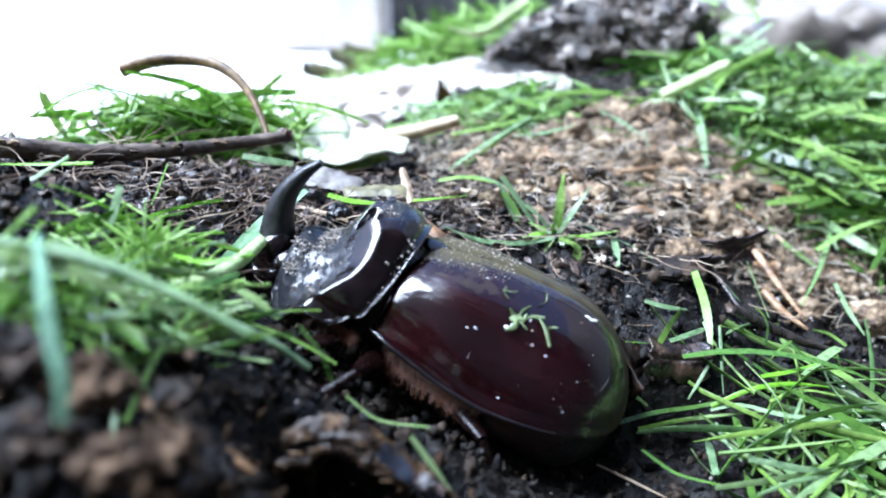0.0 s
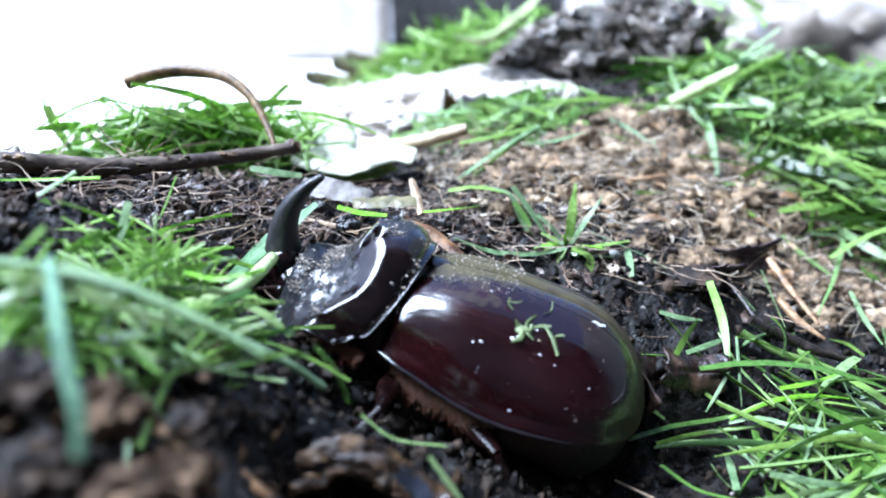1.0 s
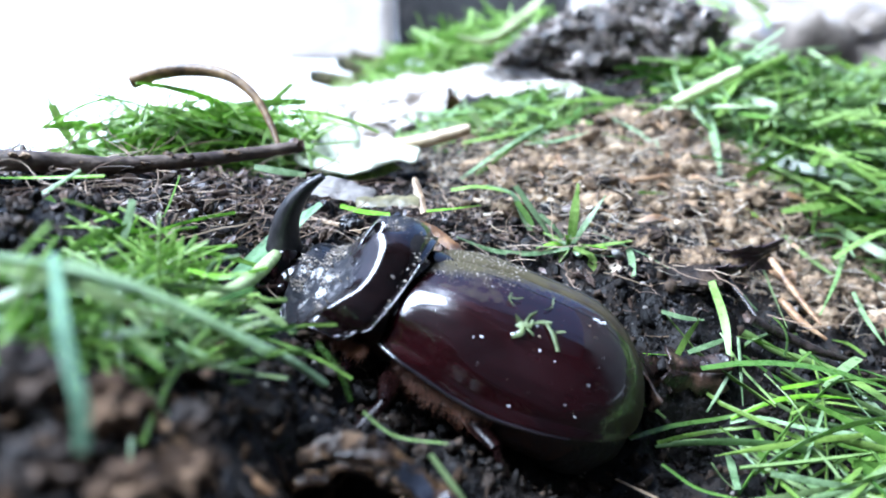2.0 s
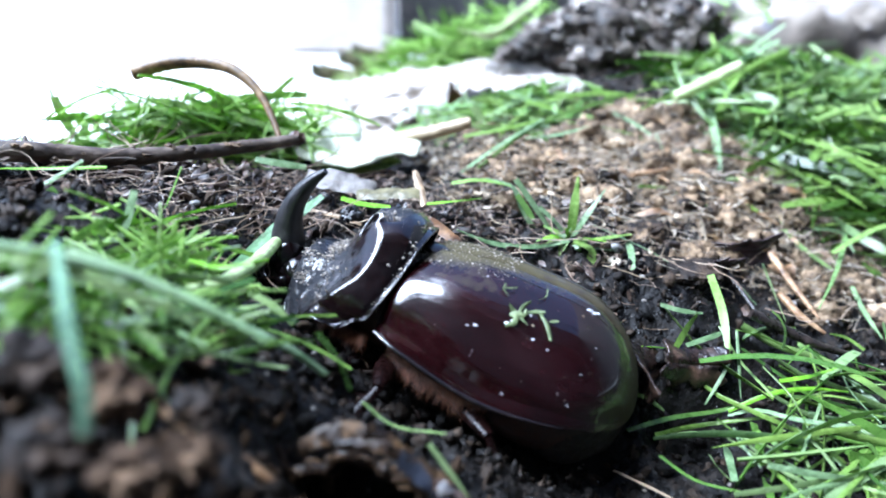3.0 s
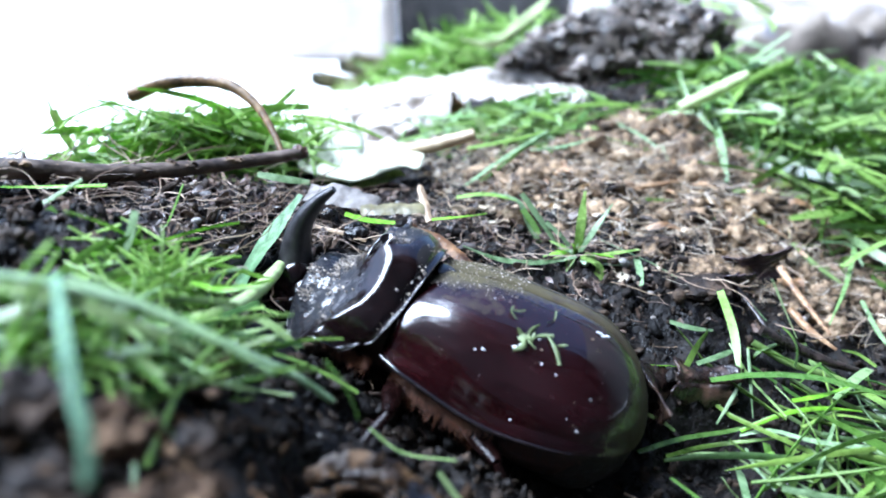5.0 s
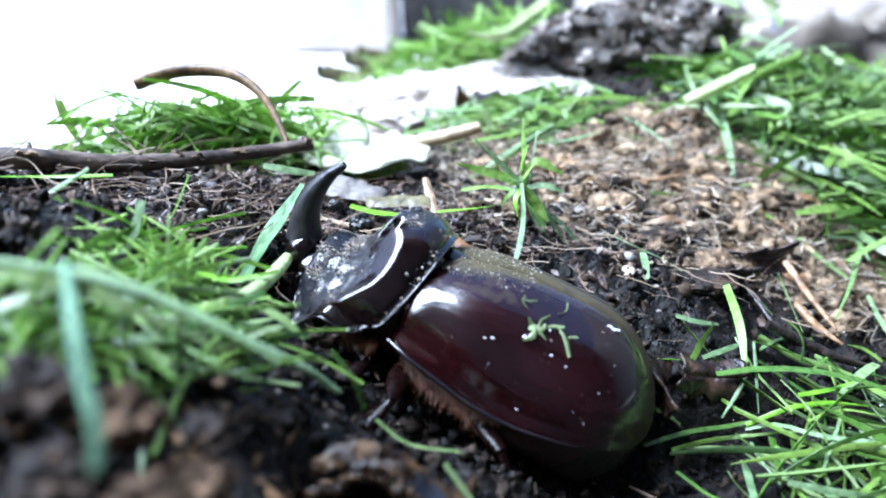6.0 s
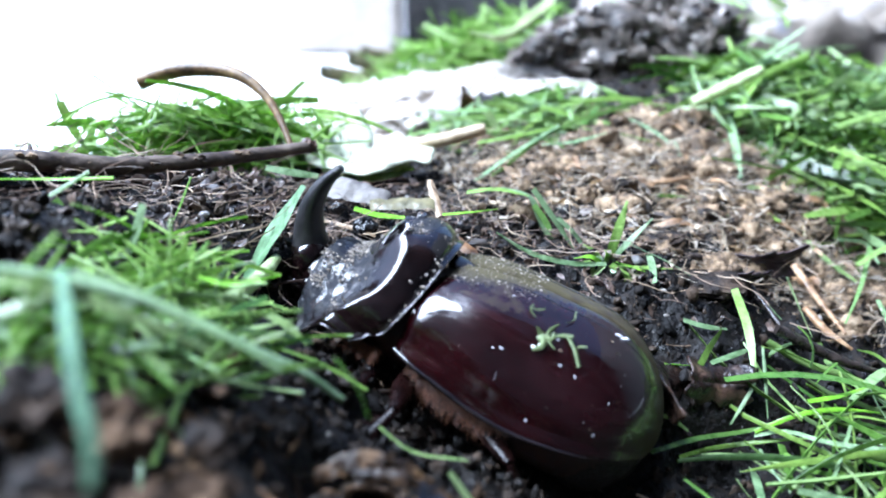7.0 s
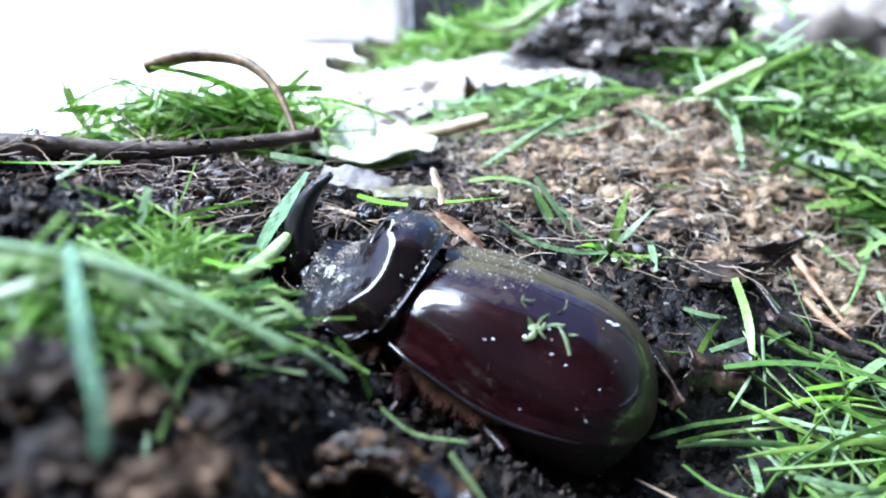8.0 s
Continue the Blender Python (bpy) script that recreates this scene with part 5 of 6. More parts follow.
def build_tuft():
    """A torn tuft of grass, its blades spreading from one knot."""
    t = tagged(new("grass_tuft"), "torn tuft of green grass blades behind the beetle", "grass tuft")
    t.location = Vector(TUFT) * MM
    k = np.array(TUFT)
    for i, (pts, w, m) in enumerate((
            ([(12.6, 81.4, 9.8), (13.1, 82.7, 12.8), (13.6, 84.2, 16.1)], 0.89, TUFTGREEN),
            ([(12.3, 81.3, 9.6), (14.3, 82.4, 12.1), (16.5, 83.7, 14.9)], 0.58, SILVER),
            ([(12.1, 80.5, 10.2), (10.6, 79.8, 8.7), (9.0, 79.2, 7.4)], 1.14, TUFTGREEN),
            ([(12.4, 80.5, 10.3), (8.9, 79.3, 10.2), (4.4, 78.5, 10.9), (0.7, 78.1, 12.6)], 0.56, SILVER),
            ([(12.9, 80.5, 10.3), (14.7, 80.1, 9.4), (14.0, 78.9, 6.7)], 0.95, TUFTGREEN),
            ([(12.1, 80.2, 9.7), (12.5, 79.5, 8.0), (12.1, 78.7, 6.3)], 0.69, SILVER),
            ([(12.9, 80.6, 10.0), (15.6, 81.0, 10.2), (19.2, 81.6, 10.6)], 0.8, TUFTGREEN),
            ([(12.9, 80.5, 9.8), (15.2, 80.9, 9.2), (18.2, 81.5, 8.8)], 0.6, SILVER),
            ([(13.4, 80.6, 10.6), (15.0, 80.6, 10.4), (16.4, 80.5, 10.2)], 0.63, LIME))):
        part("blade", ribbon((np.array(pts) - k) * 1.06 + np.array((0, -0.7, 0.5)), w * 1.15, 0.3, 0.1, (10 * i - 30, 20), 0.3, rings=12, up=(0, -0.4, 0.9)), m, t)
    rng = np.random.default_rng(17)
    for i in range(11):
        a, ln = rng.uniform(-0.5, 3.4), rng.uniform(2.5, 5.5)
        d = np.array((math.cos(a), rng.normal(0, 0.3), 0.75 * math.sin(a))) * ln
        part("blade", ribbon([(0, -0.5, 0.2), d * 0.5 + (0, -0.5, rng.uniform(0.1, 0.8)), d + (0, -0.4, -0.4)], rng.uniform(0.35, 0.8), 0.3, 0.08, (rng.normal(0, 40), rng.normal(0, 50)), 0.3, rings=10, up=(0, -0.4, 0.9)), (TUFTGREEN, SILVER, LIME, TUFTGREEN)[i % 4], t)
    part("knot", joined([lump(np.random.default_rng(i).normal(0, 0.5, 3), (0.5, 0.4, 0.4), i, 2, 0.2) for i in range(6)]), GREENSTALK, t)
    return t


def build_fragment():
    """Chopped grass stuck on the wing case; it is carried along with the beetle."""
    ev = np.asarray(elytron(1)[0]).reshape(64, 40, 3)
    up = np.array((0, 0.1, 0.12))
    t = tagged(new("grass_fragment"), "star-shaped scrap of chopped grass stuck on the wing case", "grass scrap")
    rng = np.random.default_rng(8)
    for a, b, c, w in (((17, 15), (16, 15), (15, 14), 0.4), ((17, 15), (17, 17), (16, 19), 0.5), ((18, 14), (19, 13), (21, 12), 0.34), ((17, 15), (17, 13), (18, 11), 0.34),
                       ((20, 13), (22, 15), (24, 18), 0.4), ((17, 15), (18, 16), (19, 17), 0.32), ((19, 10), (20, 8), (20, 5), 0.1), ((14, 12), (13, 11), (13, 9), 0.2),
                       ((16, 16), (17, 15), (18, 15), 0.5), ((18, 13), (18, 14), (17, 16), 0.3), ((13, 10), (14, 10), (15, 9), 0.16), ((22, 14), (23, 13), (24, 13), 0.2)):
        pts = [ev[q] + up * (1 + 0.5 * k) + rng.normal(0, 0.07, 3) for k, q in enumerate((a, b, c))]
        part("shred", ribbon(pts, w, rng.uniform(-0.2, 0.4), 0.08, (rng.normal(0, 30), rng.normal(0, 40)), rng.uniform(0.3, 1.0), rings=7, up=(0, 0.6, 0.8)), OLIVEGREEN, t)
    return t


ORANGEBARK = surface("torn_orange_bark", [(0.004, 0.003, 0.002), (0.03, 0.016, 0.007), (0.2, 0.115, 0.05)], rough=(0.2, 0.6), scale=500, bump=0.3, bump_scale=1800)
TUFT = (12.4, 80.8, 10.0)
TANCLOD = surface("tan_rotted_wood", [(0.014, 0.009, 0.006), (0.07, 0.045, 0.028), (0.24, 0.16, 0.1)], spec=0.12, rough=(0.75, 0.95), scale=500, bump=0.5, bump_scale=1200)


GREYLEAF = surface("grey_dead_leaf", [(0.05, 0.043, 0.037), (0.13, 0.115, 0.1), (0.22, 0.2, 0.18)], rough=(0.4, 0.7), scale=180, bump=0.3, bump_scale=900)
HUSKORANGE = surface("orange_dry_husk", [(0.03, 0.012, 0.004), (0.12, 0.055, 0.018), (0.24, 0.13, 0.05)], rough=(0.35, 0.6), scale=500, bump=0.2, bump_scale=1500, translucent=0.15, stripes=0.3)
BLUEFLAKE = surface("blue_black_flake", [(0.01, 0.012, 0.018), (0.05, 0.055, 0.075)], rough=(0.15, 0.35), scale=500, bump=0.15, bump_scale=1500)
CHAR = surface("charred_wood", [(0.002, 0.002, 0.002), (0.01, 0.009, 0.009)], rough=(0.12, 0.4), scale=800, bump=0.5, bump_scale=1500)


def build_things():
    blade([(-50.6, 97.6, 23.0), (-49.2, 96.4, 20.2), (-47.0, 95.0, 17.1)], 1.42, BLADE)
    blade([(-49.7, 94.9, 17.0), (-47.4, 96.2, 19.7), (-41.0, 98.8, 23.0), (-37.5, 100.9, 25.3)], 0.86, BLADE)
    blade([(-41.0, 65.3, 24.0), (-37.1, 65.3, 24.0), (-30.7, 65.4, 24.1)], 0.44, LIME)
    blade([(-36.8, 63.5, 22.4), (-34.6, 64.1, 23.6), (-32.3, 64.7, 24.9)], 0.58, BLADE)
    blade([(-34.7, 62.8, 23.1), (-34.1, 62.5, 22.4), (-33.5, 62.1, 21.6)], 0.86, BLADE)
    blade([(-33.6, 56.4, 21.0), (-31.8, 56.9, 22.1)], 0.31, BLADE)
    blade([(-25.4, 58.0, 24.6), (-25.9, 57.2, 22.7), (-26.9, 56.2, 20.4)], 0.89, SILVER)
    blade([(-27.6, 56.1, 20.2), (-26.6, 57.0, 22.3), (-25.6, 57.3, 22.9)], 1.06, BLADE)
    blade([(-25.5, 69.3, 22.9), (-27.1, 67.8, 19.4), (-28.6, 66.9, 17.5)], 0.37, BLADE)
    blade([(-21.7, 81.1, 19.9), (-18.8, 81.0, 19.4), (-16.2, 80.8, 19.1)], 0.85, SILVER)
    blade([(-21.8, 56.1, 22.6), (-22.5, 55.0, 20.2), (-22.9, 54.2, 18.2)], 0.61, BLADE)
    blade([(-23.6, 55.3, 20.8), (-22.5, 55.1, 20.4), (-21.6, 55.1, 20.3)], 0.39, BLADE)
    blade([(-20.1, 56.0, 22.4), (-21.1, 55.5, 21.2), (-22.0, 54.9, 20.0)], 0.44, BLADE)
    blade([(-20.5, 54.0, 20.4), (-18.2, 53.8, 19.9), (-16.0, 54.0, 20.1)], 0.60, LIME)
    blade([(-19.4, 53.6, 19.3), (-18.6, 54.3, 20.8), (-16.6, 54.5, 21.4)], 0.39, SILVER)
    blade([(-20.0, 35.3, 30.0), (-17.2, 29.9, 30.0), (-15.3, 26.3, 29.4), (-14.4, 24.8, 28.3), (-14.4, 24.2, 27.0)], 0.56, TEAL, tip=0.9, fold=0.15)
    blade([(-27.5, 40.1, 26.2), (-23.0, 40.5, 26.9), (-19.7, 41.7, 24.7), (-18.1, 42.8, 22.2)], 1.12, BLADE)
    blade([(-26.6, 39.9, 28.0), (-24.9, 40.4, 26.7), (-22.9, 40.6, 24.7), (-20.7, 41.3, 23.7)], 0.84, BLADE)
    blade([(-26.0, 37.8, 25.9), (-23.7, 39.1, 26.3), (-21.9, 41.2, 26.0), (-20.1, 43.0, 25.1)], 0.96, BLADE)
    blade([(-21.3, 40.7, 22.4), (-19.8, 40.7, 22.5), (-18.4, 41.0, 22.9)], 0.67, SILVER)
    blade([(-21.4, 41.8, 22.3), (-19.1, 41.6, 21.9), (-16.7, 41.8, 22.3)], 0.82, BLADE)
    blade([(-18.4, 44.6, 16.4), (-16.5, 44.6, 16.3), (-14.1, 44.8, 16.6)], 0.60, BLADE)
    blade([(-16.3, 40.7, 17.4), (-14.6, 40.0, 15.8), (-13.1, 39.3, 14.1)], 0.38, BLADE)
    blade([(-19.4, 47.4, 15.2), (-18.8, 48.0, 16.6), (-19.2, 48.7, 18.1)], 0.72, BLADE)
    blade([(-17.8, 47.3, 15.0), (-15.8, 47.7, 15.9), (-14.6, 48.1, 16.8)], 1.20, BLADE)
    blade([(-20.9, 48.4, 15.0), (-19.1, 49.0, 16.5), (-16.9, 49.3, 17.0)], 0.57, BLADE)
    blade([(-17.2, 49.9, 16.0), (-15.1, 50.6, 17.5), (-12.8, 50.9, 18.0)], 0.50, BLADE)
    blade([(-16.2, 50.1, 13.9), (-14.5, 50.8, 15.4), (-12.8, 50.6, 15.1)], 0.42, SILVER)
    blade([(-16.0, 53.1, 18.1), (-14.3, 52.7, 17.3), (-12.6, 52.1, 15.9)], 0.69, BLADE)
    blade([(-9.3, 44.1, 19.8), (-7.9, 43.3, 18.2), (-7.2, 42.6, 16.5)], 0.36, BLADE)
    blade([(-12.2, 77.6, 16.7), (-10.0, 77.4, 16.1), (-7.0, 77.3, 15.8)], 0.77, LIME, 0.7)
    blade([(-3.2, 78.4, 15.7), (-0.5, 78.5, 15.9), (2.6, 79.6, 15.9)], 0.85, LIME, 0.6)
    blade([(-0.4, 96.6, 12.3), (5.6, 101.2, 15.2), (12.2, 106.7, 17.6)], 0.68, SILVER)
    blade([(2.9, 99.1, 12.9), (10.5, 105.2, 16.7), (20.3, 113.5, 18.0), (34.4, 126.8, 18.1)], 0.74, BLADE)
    blade([(2.8, 115.3, 17.4), (3.8, 114.6, 15.7), (4.7, 113.8, 14.0)], 1.35, BLADE)
    blade([(1.2, 106.6, 15.2), (6.7, 107.1, 16.1), (12.3, 107.7, 17.3)], 0.63, BLADE)
    blade([(9.8, 105.6, 15.2), (14.5, 105.8, 15.6), (18.6, 106.4, 16.7)], 0.94, SILVER)
    blade([(3.4, 88.1, 15.2), (6.5, 86.7, 14.6), (7.7, 84.7, 12.4), (8.7, 82.9, 10.8)], 1.45, SILVER)
    blade([(-0.5, 87.8, 14.8), (2.8, 87.1, 15.4), (6.4, 85.9, 15.1)], 0.79, BLADE)
    blade([(7.0, 85.5, 14.2), (8.7, 84.4, 11.8), (9.3, 83.2, 9.1)], 0.78, BLADE)
    blade([(23.3, 94.7, 12.0), (27.3, 95.8, 11.2), (31.0, 95.6, 10.1), (33.2, 93.4, 8.8)], 0.80, BLADE)
    blade([(24.4, 118.7, 15.5), (26.8, 115.2, 14.8), (28.8, 111.0, 13.9)], 0.76, SILVER)
    blade([(29.5, 112.1, 14.0), (29.5, 107.9, 13.1), (30.1, 103.3, 12.1)], 0.96, SILVER)
    blade([(15.6, 82.7, 11.5), (19.2, 81.1, 10.3), (21.6, 80.2, 9.4), (23.4, 79.0, 8.6)], 0.63, SILVER)
    blade([(19.4, 81.2, 10.0), (19.3, 78.8, 9.5), (19.0, 76.4, 8.9)], 1.12, SILVER)
    blade([(37.2, 102.3, 10.3), (42.6, 105.2, 9.3), (48.3, 106.8, 7.9), (57.9, 111.3, 7.2)], 0.89, BLADE)
    blade([(21.1, 72.2, 6.9), (23.2, 72.0, 6.3), (25.6, 72.3, 5.8)], 0.82, SILVER)
    blade([(28.6, 83.2, 8.0), (30.8, 80.0, 6.5), (32.8, 76.3, 4.7)], 0.77, SILVER)
    blade([(36.6, 84.9, 5.5), (36.0, 79.5, 4.5), (35.6, 74.7, 3.5)], 0.58, BLADE)
    blade([(54.6, 112.5, 8.8), (51.2, 104.7, 6.8), (47.6, 96.9, 5.2)], 1.12, BLADE)
    blade([(57.7, 109.2, 6.9), (53.8, 99.9, 4.4), (47.6, 88.7, 2.9), (40.6, 77.9, 3.3)], 0.88, BLADE)
    blade([(47.8, 96.9, 5.2), (52.2, 97.8, 4.1), (52.4, 94.2, 2.9)], 0.68, SILVER)
    blade([(42.9, 94.7, 5.9), (44.4, 91.9, 4.5), (47.4, 89.5, 2.7)], 1.01, BLADE)
    blade([(49.0, 87.0, 1.5), (48.4, 82.3, 0.6), (48.1, 77.0, -0.1)], 0.80, BLADE)
    blade([(53.8, 121.2, 11.9), (55.2, 118.9, 10.9), (56.2, 114.3, 9.1)], 1.05, SILVER)
    blade([(60.1, 122.0, 11.0), (61.1, 118.6, 9.6), (62.1, 113.4, 7.6)], 1.14, SILVER)
    blade([(64.9, 124.4, 10.7), (66.2, 120.8, 9.4), (67.3, 115.3, 7.5)], 1.07, BLADE)
    blade([(54.7, 125.9, 15.0), (61.6, 126.6, 13.9), (68.4, 122.6, 11.7)], 0.92, SILVER)
    blade([(46.7, 130.4, 17.3), (47.5, 124.1, 16.0), (55.8, 128.9, 15.6)], 1.11, BLADE)
    blade([(76.6, 312.6, 6.8), (49.8, 169.3, 19.8), (50.4, 142.3, 19.3)], 1.61, BLADE)
    blade([(48.5, 152.8, 19.1), (68.2, 186.7, 16.8), (71.3, 168.0, 16.4)], 1.20, BLADE)
    blade([(21.4, 67.0, 4.5), (22.9, 69.0, 5.7), (24.7, 71.4, 6.2)], 1.03, BLADE)
    blade([(16.5, 67.0, 5.1), (19.0, 67.2, 4.8), (21.3, 67.6, 4.4)], 0.50, LIME)
    blade([(22.8, 67.7, 4.7), (25.3, 68.7, 5.0), (28.0, 70.3, 5.0)], 0.80, SILVER)
    blade([(27.6, 76.9, 8.0), (27.3, 70.9, 6.3), (26.7, 66.2, 3.7)], 1.28, BLADE)
    blade([(28.0, 68.8, 5.8), (27.4, 65.4, 3.7), (27.3, 63.5, 1.3)], 0.50, SILVER)
    blade([(26.8, 66.2, 3.8), (25.4, 64.9, 2.0), (24.2, 64.1, 0.2)], 0.55, SILVER)
    blade([(28.5, 69.9, 5.2), (31.9, 70.0, 4.1), (35.5, 68.2, 2.5), (37.4, 66.4, 1.6)], 1.03, BLADE)
    blade([(35.8, 70.0, 3.3), (37.9, 66.9, 2.0), (40.0, 65.2, 1.1), (43.6, 65.3, 0.1)], 0.79, BLADE)
    blade([(36.3, 70.2, 3.2), (34.2, 68.1, 3.4), (32.4, 66.1, 3.4)], 0.40, BLADE)
    blade([(15.4, 58.9, 1.0), (20.4, 61.9, 0.2), (26.3, 63.5, 0.1), (30.2, 63.1, 2.2)], 0.80, BLADE)
    blade([(26.2, 63.2, 0.1), (30.0, 62.7, 2.5), (33.3, 63.1, 2.7), (37.5, 63.6, 2.0)], 0.65, LIME)
    blade([(18.1, 59.2, 0.3), (23.2, 63.2, -1.7), (28.1, 62.3, -0.2), (31.8, 61.2, 1.0)], 0.64, BLADE)
    blade([(26.2, 63.1, -0.3), (28.4, 62.0, 1.0), (30.5, 59.6, 1.8), (35.7, 59.4, 1.1), (41.9, 60.9, 0.1)], 0.85, SILVER)
    blade([(16.8, 62.8, 2.4), (18.2, 62.8, 1.7), (19.8, 62.8, 0.4)], 0.65, BLADE)
    blade([(30.7, 63.6, 3.2), (33.8, 64.4, 3.2), (37.9, 66.9, 2.6)], 0.71, LIME)
    blade([(29.4, 64.8, 4.1), (31.0, 61.6, 3.0), (31.2, 58.2, 2.2)], 0.32, BLADE)
    blade([(26.6, 62.3, -1.3), (25.5, 56.9, 0.6), (26.2, 54.8, 0.2)], 0.51, SILVER)
    blade([(25.8, 61.6, -3.0), (24.0, 55.9, -0.3), (23.8, 53.9, -0.6)], 1.12, SILVER)
    blade([(29.4, 60.4, 0.4), (28.3, 56.2, 0.2), (26.7, 53.5, -0.3)], 1.21, BLADE)
    blade([(18.1, 57.2, -0.5), (20.5, 54.3, -0.8), (23.9, 52.7, -0.7)], 0.69, BLADE)
    blade([(22.5, 57.0, -0.3), (22.7, 55.4, -0.3), (23.5, 53.9, -0.6)], 0.69, BLADE)
    blade([(26.6, 54.5, 0.7), (30.9, 54.0, 0.1), (36.9, 53.9, -0.8)], 0.87, SILVER)
    blade([(23.1, 52.1, -0.4), (28.2, 53.0, -0.3), (33.2, 54.6, -0.5)], 0.77, BLADE)
    blade([(29.9, 52.4, -0.4), (33.9, 55.0, -0.2), (36.7, 57.3, 0.1)], 0.69, BLADE)
    blade([(34.5, 56.9, 0.4), (37.0, 55.1, -0.6), (39.0, 54.0, -1.2)], 0.99, BLADE)
    blade([(14.0, 56.8, -1.8), (16.8, 54.8, -2.0), (19.5, 52.6, -2.1)], 0.45, STRAW)
    blade([(27.8, 60.0, 0.1), (28.6, 57.0, 0.8), (31.5, 56.6, 0.5)], 0.61, BLADE)
    blade([(31.7, 60.1, 1.6), (33.7, 58.5, 0.9), (37.2, 57.9, 0.1)], 0.51, BLADE)
    blade([(38.2, 68.0, 2.7), (37.9, 63.3, 1.8), (39.3, 60.4, 0.7)], 0.49, SILVER)
    blade([(30.8, 61.1, 2.1), (34.4, 62.8, 2.1), (39.1, 63.2, 1.1)], 0.54, BLADE)
    blade([(32.5, 60.7, 1.7), (35.6, 60.5, 1.1), (39.9, 62.5, 0.6)], 0.64, SILVER)
    blade([(44.7, 74.4, 0.1), (43.3, 75.7, 0.8), (41.2, 75.5, 1.5)], 0.56, BLADE)
    blade([(-7.2, 48.1, 11.7), (-5.2, 47.5, 10.2), (-1.0, 47.2, 9.5)], 0.37, BLADE)
    blade([(-2.2, 43.7, 11.4), (-1.0, 43.0, 9.9), (0.5, 42.2, 8.1)], 0.46, BLADE)
    blade([(6.7, 84.3, 16.5), (8.8, 83.1, 13.7), (11.5, 81.5, 10.0)], 0.83, BLADE)
    blade([(9.4, 83.0, 13.6), (11.7, 82.1, 11.4), (12.9, 81.2, 9.3)], 0.77, SILVER)
    blade([(-26.9, 39.5, 27.3), (-22.8, 39.4, 26.9), (-18.4, 38.8, 25.4), (-14.7, 38.2, 23.9)], 0.75, BLADE)
    blade([(-22.9, 41.6, 26.9), (-18.9, 41.0, 25.5), (-14.4, 40.2, 23.6), (-11.4, 39.5, 21.9)], 0.59, BLADE)
    blade([(-26.1, 41.2, 26.0), (-21.9, 40.9, 25.3), (-18.3, 40.8, 25.1)], 0.52, SILVER)
    twig([(-44.9, 68.8, 24.6), (-39.8, 70.7, 23.9), (-35.7, 74.4, 22.3), (-30.3, 79.4, 21.0), (-24.5, 84.5, 20.2), (-18.6, 88.8, 19.9)], 2.0)
    twig_bud([(-41.1, 71.9, 24.0), (-41.1, 72.1, 24.6), (-41.1, 72.3, 25.1)], 0.75)
    arch = stem([(-38.9, 94.9, 26.5), (-35.3, 95.4, 27.5), (-31.2, 95.5, 27.7), (-26.8, 94.2, 27.1), (-23.5, 92.2, 25.0), (-21.6, 90.0, 22.5), (-20.3, 87.8, 20.1)], 1.8, 0.8)
    stalk([(-9.0, 104.5, 15.4), (-3.5, 104.5, 16.3), (2.1, 104.5, 17.8)], 2.3, CREAM)
    flat([(-0.2, 128.0, 12.0), (0.0, 128.0, 15.2), (-0.6, 128.0, 18.6)], 2.6, HUSKORANGE, 0.2, 0.3)
    stalk([(33.8, 120.0, 17.6), (38.9, 121.0, 19.7), (44.3, 122.2, 22.2)], 2.27, PALE)
    stalk([(-26.5, 38.1, 28.9), (-23.2, 38.8, 28.0), (-19.8, 40.2, 26.1), (-17.0, 42.3, 23.4), (-13.7, 44.1, 20.1), (-11.2, 45.3, 17.7), (-9.4, 46.4, 15.2)], 0.66, GREENSTALK)
    root([(31.3, 73.7, 5.1), (35.4, 72.6, 3.3), (38.3, 71.9, 2.2), (43.0, 72.3, 0.5)], 1.44, BARKWET)
    root([(24.0, 82.1, 9.5), (28.4, 83.3, 8.4), (31.1, 78.8, 6.2), (32.4, 74.0, 4.5)], 0.89, BARKWET)
    root([(38.9, 88.4, 5.4), (39.7, 83.6, 3.8), (40.8, 77.7, 2.2)], 0.93, STRAWROOT)
    root([(36.9, 79.9, 4.2), (38.4, 76.9, 2.9), (40.4, 75.1, 1.8)], 1.01, STRAWROOT)
    root([(36.5, 101.2, 9.7), (39.5, 97.9, 7.7), (43.0, 96.3, 5.9)], 0.91, STRAWROOT)
    root([(23.1, 97.2, 12.7), (26.6, 99.3, 12.4), (29.5, 101.7, 12.1)], 0.90, STRAWROOT)
    root([(-13.8, 37.8, 15.6), (-11.8, 37.2, 14.2), (-9.8, 36.5, 12.8)], 0.73, STRAWROOT)
    root([(-15.6, 33.7, 21.3), (-14.2, 33.2, 20.2), (-13.0, 32.8, 19.2)], 0.64, STRAWROOT)
    root([(-19.4, 30.6, 19.3), (-16.7, 30.6, 19.4), (-14.5, 30.2, 18.4)], 0.72, STRAWROOT)
    root([(-4.5, 86.6, 12.1), (-0.5, 85.8, 10.2), (2.9, 85.2, 8.7)], 0.60, STRAWROOT)
    hollow_bark([(-7.3, 41.5, 8.4)], 3.75)
    strip([(-3.5, 42.0, 10.3), (-1.7, 41.0, 10.2), (0.1, 39.8, 10.0)], 0.96)
    strip([(-10.7, 42.2, 12.0), (-8.4, 42.6, 13.2), (-5.8, 42.8, 12.7), (-3.8, 42.6, 11.2), (-2.7, 42.2, 8.9)], 1.15, ORANGEBARK)
